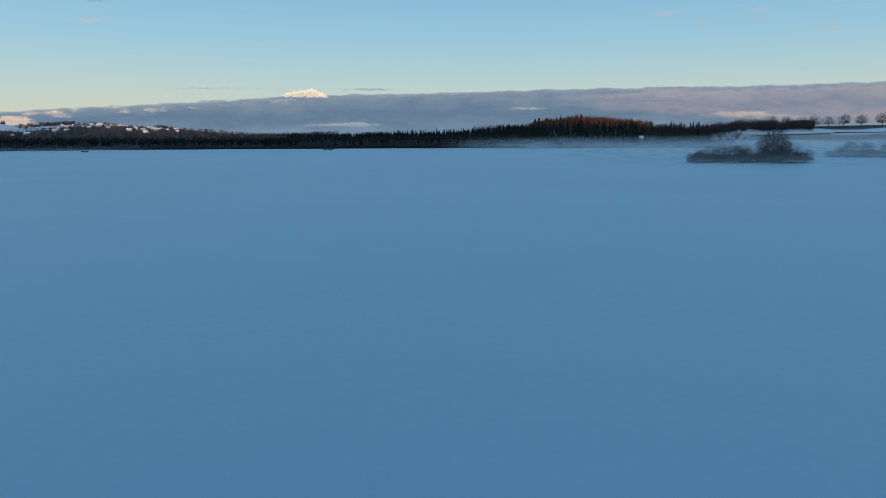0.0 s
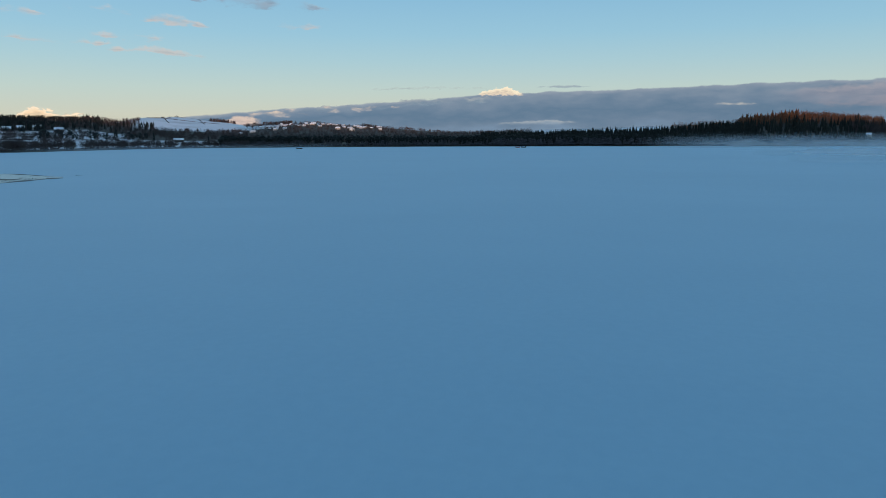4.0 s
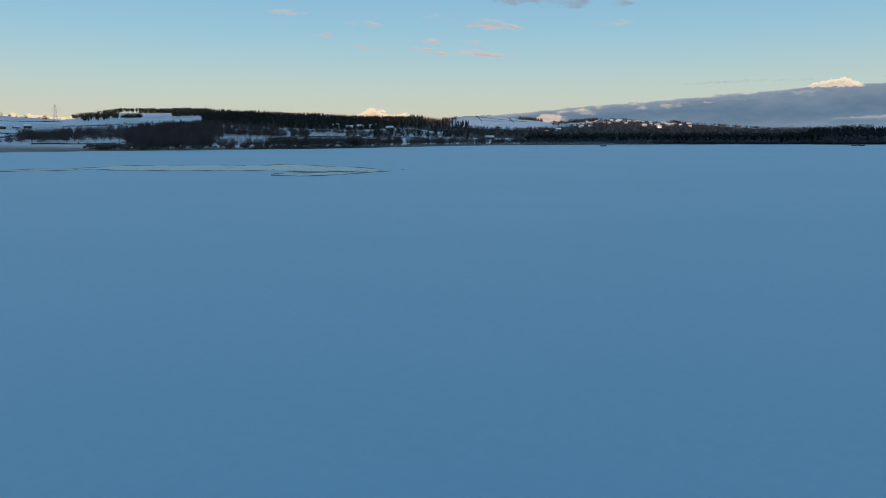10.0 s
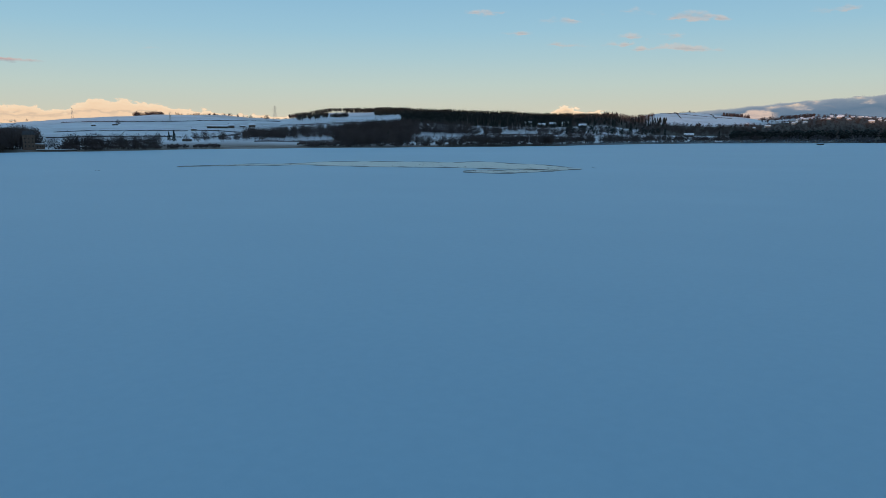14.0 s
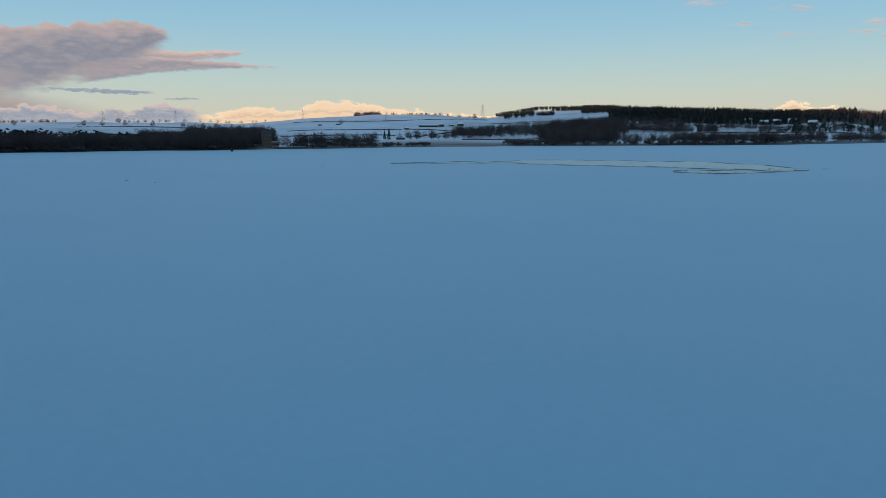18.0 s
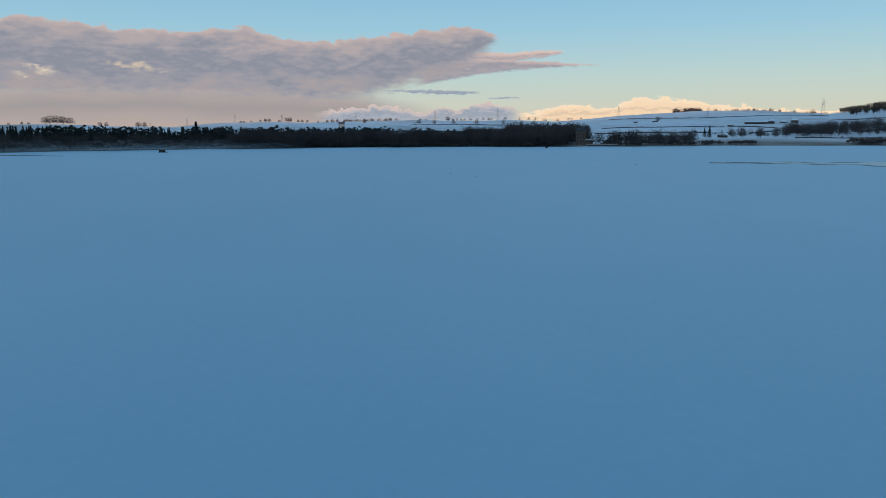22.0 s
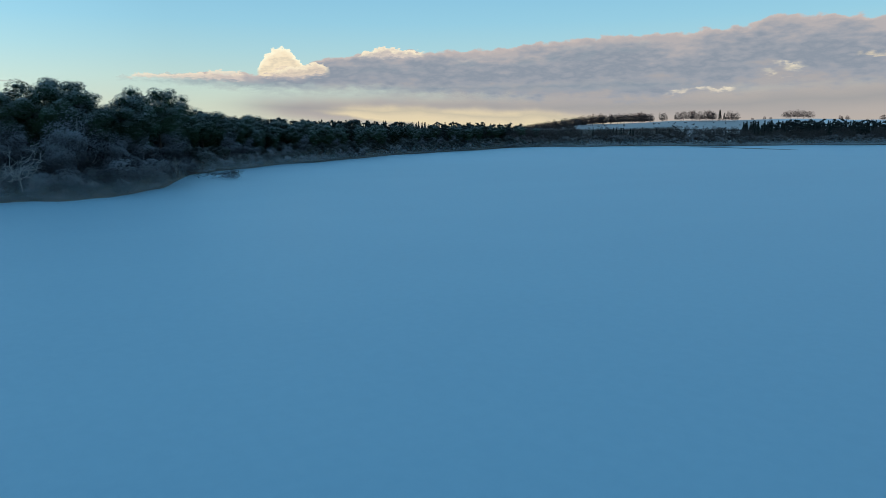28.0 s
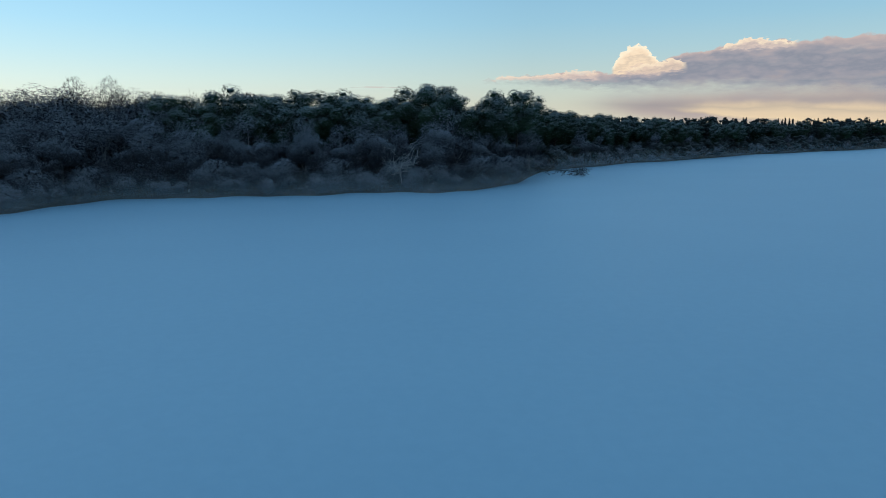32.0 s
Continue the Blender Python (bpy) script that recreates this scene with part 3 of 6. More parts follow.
# high wisps
for k, (a0, a1, l, h) in enumerate(((-44.2, -48.2, 6.7, 7.25), (-48.2, -51.4, 6.7, 7.05), (-50.5, -57.5, 6.1, 6.75), (-49.5, -55, 7.2, 7.6), (-40.6, -43.6, 7.7, 8.1), (-43.5, -47.5, 8.4, 8.9), (-48, -52.5, 8.9, 9.4), (-51.5, -58, 8.2, 9.1), (-38, -42, 9.2, 9.6), (-51.5, -67, 9.7, 11.0), (-14.0, -16.1, 6.3, 6.6), (-62, -66, 8.4, 8.9))):
    dark = k == 9
    cloud([(a1, l, l + 0.2), (a0 + (a1 - a0) * 0.6, l, h + 0.1), (a0, h - 0.35, h)], (140, 165, 185) if dark else (196, 192, 190), (150, 170, 188) if dark else (206, 194, 188), (165, 180, 192) if dark else (216, 202, 194),
          "dark grey ragged high cloud" if dark else "small rosy wisp of high cloud", seed=20 + k, size=1.1, amp=0.45, opacity=0.95 if dark else 0.7, soft=(0.25, 0.3), holes=0.85 if dark else 0.72, tail=0.9)
# the great mauve shower cloud
cloud([(1, -0.8, 1.8), (6, -0.8, 2.8), (11, -0.8, 3.8), (16, -0.8, 4.2), (30, -0.8, 4.2), (44, -0.8, 3.8), (52, -0.8, 3.6), (60, -0.6, 3.6), (68, 0.2, 3.4), (76, 1.2, 3.0)], (190, 170, 157), (176, 163, 160), (160, 156, 164), "rosy veil of falling snow under the great cloud", seed=41, size=4.0, soft=(1.4, 1.6), amp=0.3, opacity=0.95, tail=8.0, mottle=0.15, rim=1.6)
cloud([(-5.8, 6.1, 6.3), (-4.6, 5.8, 6.4), (-2, 5.5, 6.25), (1, 5.1, 6.3), (5, 4.6, 6.4)], (168, 160, 166), (190, 176, 176), (220, 196, 186), "rosy upper streak at the great cloud's end", seed=46, size=0.8, soft=(0.25, 0.12), amp=0.16, rim=0.4, tail=0.8)
cloud([(-8.6, 5.15, 5.3), (-6.4, 5.05, 5.4), (-3, 4.9, 5.65), (1, 4.5, 5.8), (6, 3.6, 5.5)], (150, 152, 164), (170, 164, 170), (204, 184, 180), "mauve lower streak at the great cloud's end", seed=47, size=0.8, soft=(0.25, 0.12), amp=0.14, rim=0.35, tail=1.2)
cloud([(-0.9, 6.9, 7.2), (-0.2, 6.4, 7.65), (0.8, 5.4, 8.05), (2, 4.7, 8.15), (4.5, 3.8, 7.95), (8.9, 2.6, 7.5), (12.3, 2.0, 7.05), (16.2, 2.0, 7.2), (18.6, 2.2, 7.95), (20.5, 2.2, 7.7), (23.5, 2.2, 7.45), (27.7, 2.2, 7.5), (33.5, 2.2, 7.95), (34.8, 2.2, 7.35), (40.4, 1.5, 7.05), (45, 1.4, 7.0), (49, 1.5, 6.7), (53.5, 1.8, 6.2), (57.5, 2.1, 6.1), (61.6, 2.4, 6.2), (64.5, 2.5, 5.75), (66.8, 2.5, 5.5), (68, 2.5, 4.9), (71.5, 2.7, 4.3), (74.3, 2.9, 4.45), (79.2, 3.45, 4.15), (82.4, 3.65, 3.8)],
      (168, 160, 162), (154, 154, 164), (198, 180, 175), "great mauve and rose shower cloud with a pale top", seed=14, size=1.2, soft=(1.3, 0.2), amp=0.42, rim=0.55, tail=0.9, mottle=0.75)
cloud([(38, 5.6, 6.6), (45, 5.2, 6.6), (52, 4.6, 5.8), (60, 4.3, 5.4), (66, 4.0, 4.9)], (146, 150, 162), (150, 154, 164), (190, 180, 178), "blue-grey folds of the great cloud", seed=42, size=0.9, soft=(0.4, 0.25), amp=0.35, rim=0.4, opacity=0.75, tail=3.0, holes=0.6)
cloud([(36, 2.9, 3.6), (44, 2.8, 3.9), (54, 2.7, 3.7), (64, 3.0, 3.7)], (148, 152, 163), (150, 154, 164), (172, 168, 170), "shadowed base of the great cloud", seed=43, size=1.2, soft=(0.4, 0.5), amp=0.3, opacity=0.6, tail=4.0)
cloud([(67.6, 3.9, 4.8), (68.3, 3.9, 5.4), (68.8, 3.9, 6.05), (69.4, 3.9, 6.35), (70.2, 3.9, 6.15), (70.8, 3.9, 5.5), (71.4, 4.0, 4.6)], (208, 188, 178), (244, 220, 190), (254, 240, 212), "sunlit cream cloud tower on the great cloud", seed=15, size=0.5, soft=(0.5, 0.1), amp=0.4, rim=0.5, tail=0.3)
cloud([(65.8, 4.1, 4.6), (66.8, 4.0, 5.3), (67.8, 3.9, 5.0), (68.8, 3.9, 4.9), (70.4, 4.0, 4.5)], (190, 176, 174), (222, 200, 182), (246, 226, 198), "cream shoulder of the sunlit cloud tower", seed=51, size=0.5, soft=(0.5, 0.15), amp=0.4, tail=0.6)
cloud([(72, 3.6, 4.4), (74.0, 3.7, 4.6), (75.2, 3.75, 4.35), (78, 3.8, 4.2), (79.4, 3.8, 4.3), (80.6, 3.75, 4.0)], (196, 180, 178), (222, 200, 188), (244, 220, 196), "rosy lumpy tail of the great cloud", seed=45, size=0.5, soft=(0.3, 0.1), amp=0.3, opacity=0.75, tail=0.6)
cloud([(58.5, 5.4, 6.0), (60.6, 5.3, 6.25), (61.6, 5.4, 6.5), (62.6, 5.4, 6.2), (64.0, 5.3, 5.8)], (176, 168, 172), (214, 196, 186), (248, 228, 200), "cream crest of the great cloud", seed=16, size=0.45, soft=(0.5, 0.1), amp=0.35, tail=0.6)
cloud([(23.8, 4.5, 4.7), (26, 4.5, 5.2), (28.4, 4.8, 5.2)], (215, 196, 176), (222, 202, 178), (226, 206, 182), "lit gap in the great cloud", seed=17, size=0.8, soft=(0.4, 0.4), amp=0.5, opacity=0.8)
cloud([(30.8, 4.0, 4.7), (32.4, 3.5, 4.9), (34.2, 3.8, 4.5)], (226, 208, 186), (232, 214, 190), (240, 222, 198), "lit gap in the great cloud", seed=18, size=0.5, soft=(0.5, 0.5), amp=0.7, opacity=0.85, tail=1.0, holes=0.7)
cloud([(35.5, 2.75, 3.0), (38, 2.6, 3.15), (40.9, 2.55, 2.9)], (226, 206, 186), (228, 208, 190), (240, 222, 198), "small lit fleck of the great cloud", seed=44, size=0.5, soft=(0.15, 0.15), amp=0.25, opacity=0.75, tail=0.6, holes=0.7)
cloud([(42, 0.0, 1.0), (50, 0.0, 1.9), (56, 0.0, 2.1), (62, 0.6, 2.4), (68, 1.4, 2.1)], (236, 212, 172), (226, 204, 172), (206, 188, 174), "yellow band of lit shower under the great cloud", seed=19, size=2.0, soft=(0.4, 0.9), amp=0.25, opacity=0.9, tail=4.0, mottle=0.3)
cloud([(-3, 1.0, 1.7), (-1.7, 1.0, 2.2), (0.2, 1.0, 2.55), (1.6, 1.0, 2.45), (2.6, 1.0, 1.9), (3.7, 1.0, 2.3), (5.4, 1.0, 1.75), (8.2, 1.0, 2.35), (11, 1.0, 2.1), (14, 1.0, 1.7)], (166, 176, 190), (168, 174, 186), (216, 196, 188), "grey-blue and rosy cumulus on the skyline", seed=31, size=0.6, soft=(0.2, 0.16), amp=0.45, mottle=0.9, tail=2.0)
cloud([(0.6, 3.1, 3.35), (3, 3.05, 3.45), (6.4, 3.2, 3.5), (8.5, 3.3, 3.5)], (140, 155, 175), (145, 160, 178), (160, 170, 182), "dark grey fragment of cloud", seed=32, size=0.6, soft=(0.1, 0.1), amp=0.16, tail=1.0)
cloud([(-2.4, 2.75, 2.9), (-1.2, 2.75, 3.0), (0.4, 2.7, 2.85)], (150, 164, 180), (152, 166, 182), (168, 176, 186), "small grey fragment of cloud", seed=34, size=0.5, soft=(0.1, 0.1), amp=0.1, tail=0.5)
cloud([(86.8, 3.4, 3.5), (89, 3.4, 3.6), (91.5, 3.45, 3.55)], (195, 190, 186), (195, 188, 184), (202, 195, 190), "tiny rosy streak of cloud", seed=33, soft=(0.12, 0.12), amp=0.08)

# ---- trees ----
def lobes_of(r, n, centre, spread, size, squash):
    """Blobs of foliage: centres inside an ellipsoid, biased to its upper shell, and their radii."""
    d = r.normal(size=(n, 3))
    d /= np.linalg.norm(d, axis=1)[:, None]
    d[:, 2] = np.abs(d[:, 2]) * 1.3 - 0.55
    c = np.array(centre) + d * np.array(spread) * r.uniform(0.45, 1.0, (n, 1))
    return c, r.uniform(size[0], size[1], n), squash


def fill(r, lobes, per, middle=0.0):
    c, rad, squash = lobes
    n = len(c)
    d = r.normal(size=(n, per, 3))
    d /= np.linalg.norm(d, axis=2)[:, :, None]
    out = d.copy()
    out[:, :, 2] += 0.35
    if middle:
        whole = c - (0, 0, middle)
        out += 1.1 * (whole / (np.linalg.norm(whole, axis=1)[:, None] + 1e-6))[:, None, :]
    d *= r.uniform(0.35, 1.0, (n, per, 1)) ** 0.4
    d[:, :, 2] *= squash
    return (c[:, None, :] + d * rad[:, None, None]).reshape(-1, 3), out.reshape(-1, 3)


def wander(r, a, b, n, sway):
    t = np.linspace(0, 1, n)[:, None]
    p = np.array(a) * (1 - t) + np.array(b) * t
    p[1:-1] += r.normal(size=(n - 2, 3)) * sway
    return p


def pine_shape(seed, h, per, nl, sides=6, leaf=0.42, limbs=True, low=0.45, core=0.0):
    """Scots pine: a tall bare stem and flat storeys of needles."""
    r = np.random.default_rng(seed)
    wood, crown = Geo(), Geo()
    top = np.array((r.normal() * 0.04 * h, r.normal() * 0.04 * h, h * 0.93))
    stem = wander(r, (0, 0, -0.3), top, 6, 0.012 * h)
    wood.tube(stem, np.linspace(0.018, 0.005, 6) * h, sides)
    c, rad = [], []
    for k in range(nl):
        z = low + (0.97 - low) * (k + 0.5) / nl
        ang = k * 2.4 + r.uniform(-0.5, 0.5)
        reach = h * (0.05 + 0.2 * math.sin(math.pi * min(1, (1.06 - z) / 0.62)) ** 0.8) * r.uniform(0.6, 1.15)
        i = min(4, int(z / 0.93 * 5))
        f = z / 0.93 * 5 - i
        base = stem[i] * (1 - f) + stem[i + 1] * f
        tip = base + np.array((math.cos(ang) * reach, math.sin(ang) * reach, h * r.uniform(0.0, 0.07)))
        if limbs:
            wood.tube(wander(r, base - (0, 0, 0.03 * h), tip, 4, 0.01 * h), np.array((0.006, 0.005, 0.0035, 0.002)) * h, 4)
        c.append(tip)
        rad.append(h * r.uniform(0.1, 0.16) * (1.15 - 0.4 * z))
        c.append(base * 0.45 + tip * 0.55 + r.normal(size=3) * 0.02 * h)
        rad.append(h * r.uniform(0.085, 0.125))
    if core:
        crown.lumps(c, np.array(rad) * core, 0.62, r)
    spots, out = fill(r, (np.array(c), np.array(rad), 0.66), per, 0.62 * h)
    crown.blades(spots, leaf, 0.3, 2.0, r=r, facing=out, jitter=0.4)
    return wood, crown


def broad_shape(seed, h, per, nl, width=0.36, sides=6, leaf=0.4, long=2.4, low=0.3, forks=5, deep=1.0, core=0.0, lobe=(0.11, 0.19), jitter=0.4):
    """A leafless broadleaf: forking limbs and a haze of twigs."""
    r = np.random.default_rng(seed)
    wood, crown = Geo(), Geo()
    fork = np.array((r.normal() * 0.02, r.normal() * 0.02, low)) * h
    wood.tube(wander(r, (0, 0, -0.3), fork, 4, 0.006 * h), np.linspace(0.022, 0.014, 4) * h, sides)
    c, rad, sq = lobes_of(r, nl, (0, 0, (0.6 - 0.12 * (deep - 1) * 4) * h), (width * h * 0.72, width * h * 0.72, 0.36 * h * deep), (lobe[0] * h, lobe[1] * h), 0.85)
    c[0] = (0, 0, 0.86 * h)
    for k in range(min(nl, forks * 3)):
        a = fork if k < forks else (fork + c[k % forks]) / 2
        wood.tube(wander(r, a, c[k], 4, 0.02 * h), np.array((0.011, 0.008, 0.005, 0.002)) * h * (1 if k < forks else 0.6), 4)
    if core:
        crown.lumps(c, rad * core, sq, r)
    spots, out = fill(r, (c, rad, sq), per, 0.4 * h)
    crown.blades(spots, leaf, 0.0, long, r=r, facing=out, jitter=jitter)
    return wood, crown


def twig_shape(seed, h, n, nl=7, width=0.3, low=0.2, wide=0.03, long=0.12, sides=3, limbs=0, girth=0.016, stray=0.35):
    """A leafless broadleaf: a stem, a few limbs and a lumpy dome of fine twigs that spread from the fork."""
    r = np.random.default_rng(seed)
    wood, crown = Geo(), Geo()
    fork = np.array((r.normal() * 0.015, r.normal() * 0.015, low + 0.06)) * h
    wood.tube([(0, 0, -0.3), fork, (fork[0] * 1.6, fork[1] * 1.6, 0.72 * h)], (girth * h, girth * 0.75 * h, girth * 0.2 * h), sides)
    mid = low + 0.38 * (1 - low)
    knob = r.normal(size=(nl, 3))
    knob[:, 2] = np.abs(knob[:, 2]) * 0.8 - 0.15
    knob /= np.linalg.norm(knob, axis=1)[:, None]
    d = r.normal(size=(n, 3))
    d /= np.linalg.norm(d, axis=1)[:, None]
    skirt = np.where(d[:, 2] < 0, 0.75 / np.maximum(np.hypot(d[:, 0], d[:, 1]), 0.3) + 0.25, 1.0)
    d[:, :2] *= skirt[:, None]
    near = np.max(d @ knob.T, axis=1).clip(-1, 1)
    swell = 0.66 + 0.34 * np.exp(-((1 - near) / 0.16) ** 2)
    size = np.stack([np.full(n, width), np.full(n, width), np.where(d[:, 2] > 0, 1 - mid, mid - low)], 1) * h
    p = np.array((0, 0, mid * h)) + d * size * (swell * r.uniform(0.03, 1, n) ** 0.4)[:, None]
    for k in range(min(limbs, nl)):
        tip = np.array((0, 0, mid * h)) + knob[k] * size[0] * (1, 1, 0) * 0.8 + np.array((0, 0, knob[k, 2] * (1 - mid) * h * 0.8))
        wood.tube(wander(r, fork * r.uniform(0.8, 1.3), tip, 4, 0.012 * h), np.array((0.55, 0.42, 0.28, 0.1)) * girth * h, 3)
    spread = p - fork * 0.9
    spread /= np.linalg.norm(spread, axis=1)[:, None] + 1e-9
    crown.twigs(p - spread * long * h * 0.6, spread + 0.4 * d + stray * r.normal(size=(n, 3)), wide * h, long * h, r)
    return wood, crown


def spruce_shape(seed, h, n, sides=5, leaf=0.6, wide=0.19, tiers=0):
    r = np.random.default_rng(seed)
    wood, crown = Geo(), Geo()
    wood.tube([(0, 0, -0.3), (0, 0, h * 0.97)], (0.014 * h, 0.002 * h), sides)
    for k in range(tiers):
        # drooping skirts of boughs, one over another
        z0, z1 = 0.08 + 0.84 * k / tiers, min(1.0, 0.08 + 0.84 * (k + 1.9) / tiers)
        rim = wide * h * (1.02 - z0) * r.uniform(0.55, 0.95, 7)
        w = 2 * math.pi * np.arange(7) / 7 + r.uniform(0, 1)
        crown.add(np.concatenate([np.stack([rim * np.cos(w), rim * np.sin(w), z0 * h - 0.12 * rim], 1), [(0, 0, z1 * h)]]), [(i, (i + 1) % 7, 7) for i in range(7)])
    z = r.uniform(0.06, 1.0, n) ** 0.85
    tier = 0.75 + 0.25 * np.sin(z * 60)
    rr = wide * h * (1.02 - z) * tier * r.uniform(0.5, 1.0, n)
    w = r.uniform(0, 2 * math.pi, n)
    crown.blades(np.stack([rr * np.cos(w), rr * np.sin(w), z * h - 0.25 * rr], 1), leaf, 0.35, 1.7, r=r)
    return wood, crown


def bush_shape(seed, h, per, nl, leaf=0.3, wide=0.75, long=2.0, core=0.0, jitter=0.4):
    r = np.random.default_rng(seed)
    wood, crown = Geo(), Geo()
    c, rad, sq = lobes_of(r, nl, (0, 0, 0.42 * h), (wide * h * 0.6, wide * h * 0.6, 0.33 * h), (0.22 * h, 0.38 * h), 0.8)
    for k in range(min(nl, 7)):
        wood.tube(wander(r, (r.normal() * 0.08 * h, r.normal() * 0.08 * h, -0.2), c[k], 3, 0.03 * h), (0.016 * h, 0.01 * h, 0.004 * h), 4)
    if core:
        crown.lumps(c, rad * core, sq, r)
    spots, out = fill(r, (c, rad, sq), per, 0.25 * h)
    crown.blades(spots, leaf, 0.0, long, r=r, facing=out, jitter=jitter)
    return wood, crown


def far_kit(maker, seeds, *args, **kw):
    """A few far-off trees as plain arrays: stem and crown in one, one metre high for each metre asked."""
    kit = []
    for s in seeds:
        wood, crown = maker(s, *args, **kw)
        v, f, _ = wood.arrays()
        v2, f2, _ = crown.arrays()
        kit.append((np.concatenate([v, v2]), np.concatenate([f, f2 + len(v)]), np.concatenate([np.zeros(len(f)), np.ones(len(f2))])))
    return kit


def strew(r, n, az0, az1, off0, off1, fade=1.0, base=shore):
    """n random spots between two headings and two distances behind the shore."""
    az = r.uniform(az0, az1, n)
    return az, base(az) + off0 + (off1 - off0) * r.uniform(0, 1, n) ** fade


def wood_of(name, label, mats, plots, kit_h=10.0):
    """One far wood: plots are (kit, headings, distances, least and most height)."""
    g, r, tones = Geo(), np.random.default_rng(len(label)), []
    for kit, az, dist, h0, h1 in plots:
        z = land(az, dist)
        w = np.radians(az)
        at = np.stack([-dist * np.sin(w), dist * np.cos(w), z], 1)
        s, turn, pick = r.uniform(h0, h1, len(az)) / kit_h, r.uniform(0, 6.283, len(az)), r.integers(0, len(kit), len(az))
        for k, (v, f, m) in enumerate(kit):
            i = np.where(pick == k)[0]
            if not len(i):
                continue
            c, sn = np.cos(turn[i])[:, None], np.sin(turn[i])[:, None]
            x = (v[:, 0] * c - v[:, 1] * sn) * s[i][:, None] + at[i, 0:1]
            y = (v[:, 0] * sn + v[:, 1] * c) * s[i][:, None] + at[i, 1:2]
            zz = v[:, 2] * s[i][:, None] + at[i, 2:3]
            V = np.stack([x, y, zz], -1).reshape(-1, 3)
            F = (f[None] + (np.arange(len(i)) * len(v))[:, None, None]).reshape(-1, 3)
            g.v.append(V)
            g.f.append(F + g.n)
            g.m.append(np.tile(m, len(i)))
            g.n += len(V)
            tones.append(np.repeat(r.uniform(0, 1, len(i)), len(v)))
    ob = part(name, g, mats)
    ob.data.attributes.new("tree_tone", "FLOAT", "POINT").data.foreach_set("value", np.concatenate(tones))
    return tagged(ob, label, "woodland", kind="stuff")


FAR_SPRUCE = far_kit(spruce_shape, (1, 2, 3, 4, 5, 6), 10.0, 44, sides=3, leaf=0.55, wide=0.27, tiers=3)
FAR_PINE = far_kit(pine_shape, (5, 6, 7, 8), 10.0, 12, 6, sides=3, leaf=0.55, limbs=False, low=0.32, core=0.85)
FAR_BARE = far_kit(twig_shape, (9, 10, 11, 12, 13, 14), 10.0, 230, 9, 0.42, 0.07, 0.026, 0.1, limbs=3)
FAR_THICK = far_kit(twig_shape, (14, 15, 16, 17, 22, 23), 10.0, 130, 8, 0.44, 0.02, 0.045, 0.09)
FAR_PUFF = far_kit(broad_shape, (24, 25, 26, 27, 28), 10.0, 12, 6, 0.5, sides=3, leaf=0.34, long=2.2, low=0.12, forks=0, deep=1.25, core=0.8, lobe=(0.13, 0.22))
FAR_BUSH = far_kit(bush_shape, (18, 19, 20, 21), 10.0, 16, 4, 0.5, 0.8, core=0.7)
# finer ones for the shores that are better seen
MID_SPRUCE = far_kit(spruce_shape, (31, 32, 33, 34), 10.0, 150, sides=3, leaf=0.34, wide=0.27, tiers=5)
MID_PINE = far_kit(pine_shape, (35, 36, 37, 38), 10.0, 32, 9, sides=4, leaf=0.19, limbs=False, low=0.2, core=0.66)
MID_THICK = far_kit(twig_shape, (41, 42, 43, 44, 45, 46), 10.0, 460, 12, 0.44, 0.04, 0.021, 0.065, sides=4, limbs=4)
NEAR_THICK = far_kit(twig_shape, (61, 62, 63), 10.0, 2800, 14, 0.42, 0.1, 0.007, 0.045, sides=4, limbs=6, stray=0.9)
MID_BUSH = far_kit(bush_shape, (51, 52, 53, 54), 10.0, 34, 8, 0.2, 0.8, long=3.0, core=0.62)


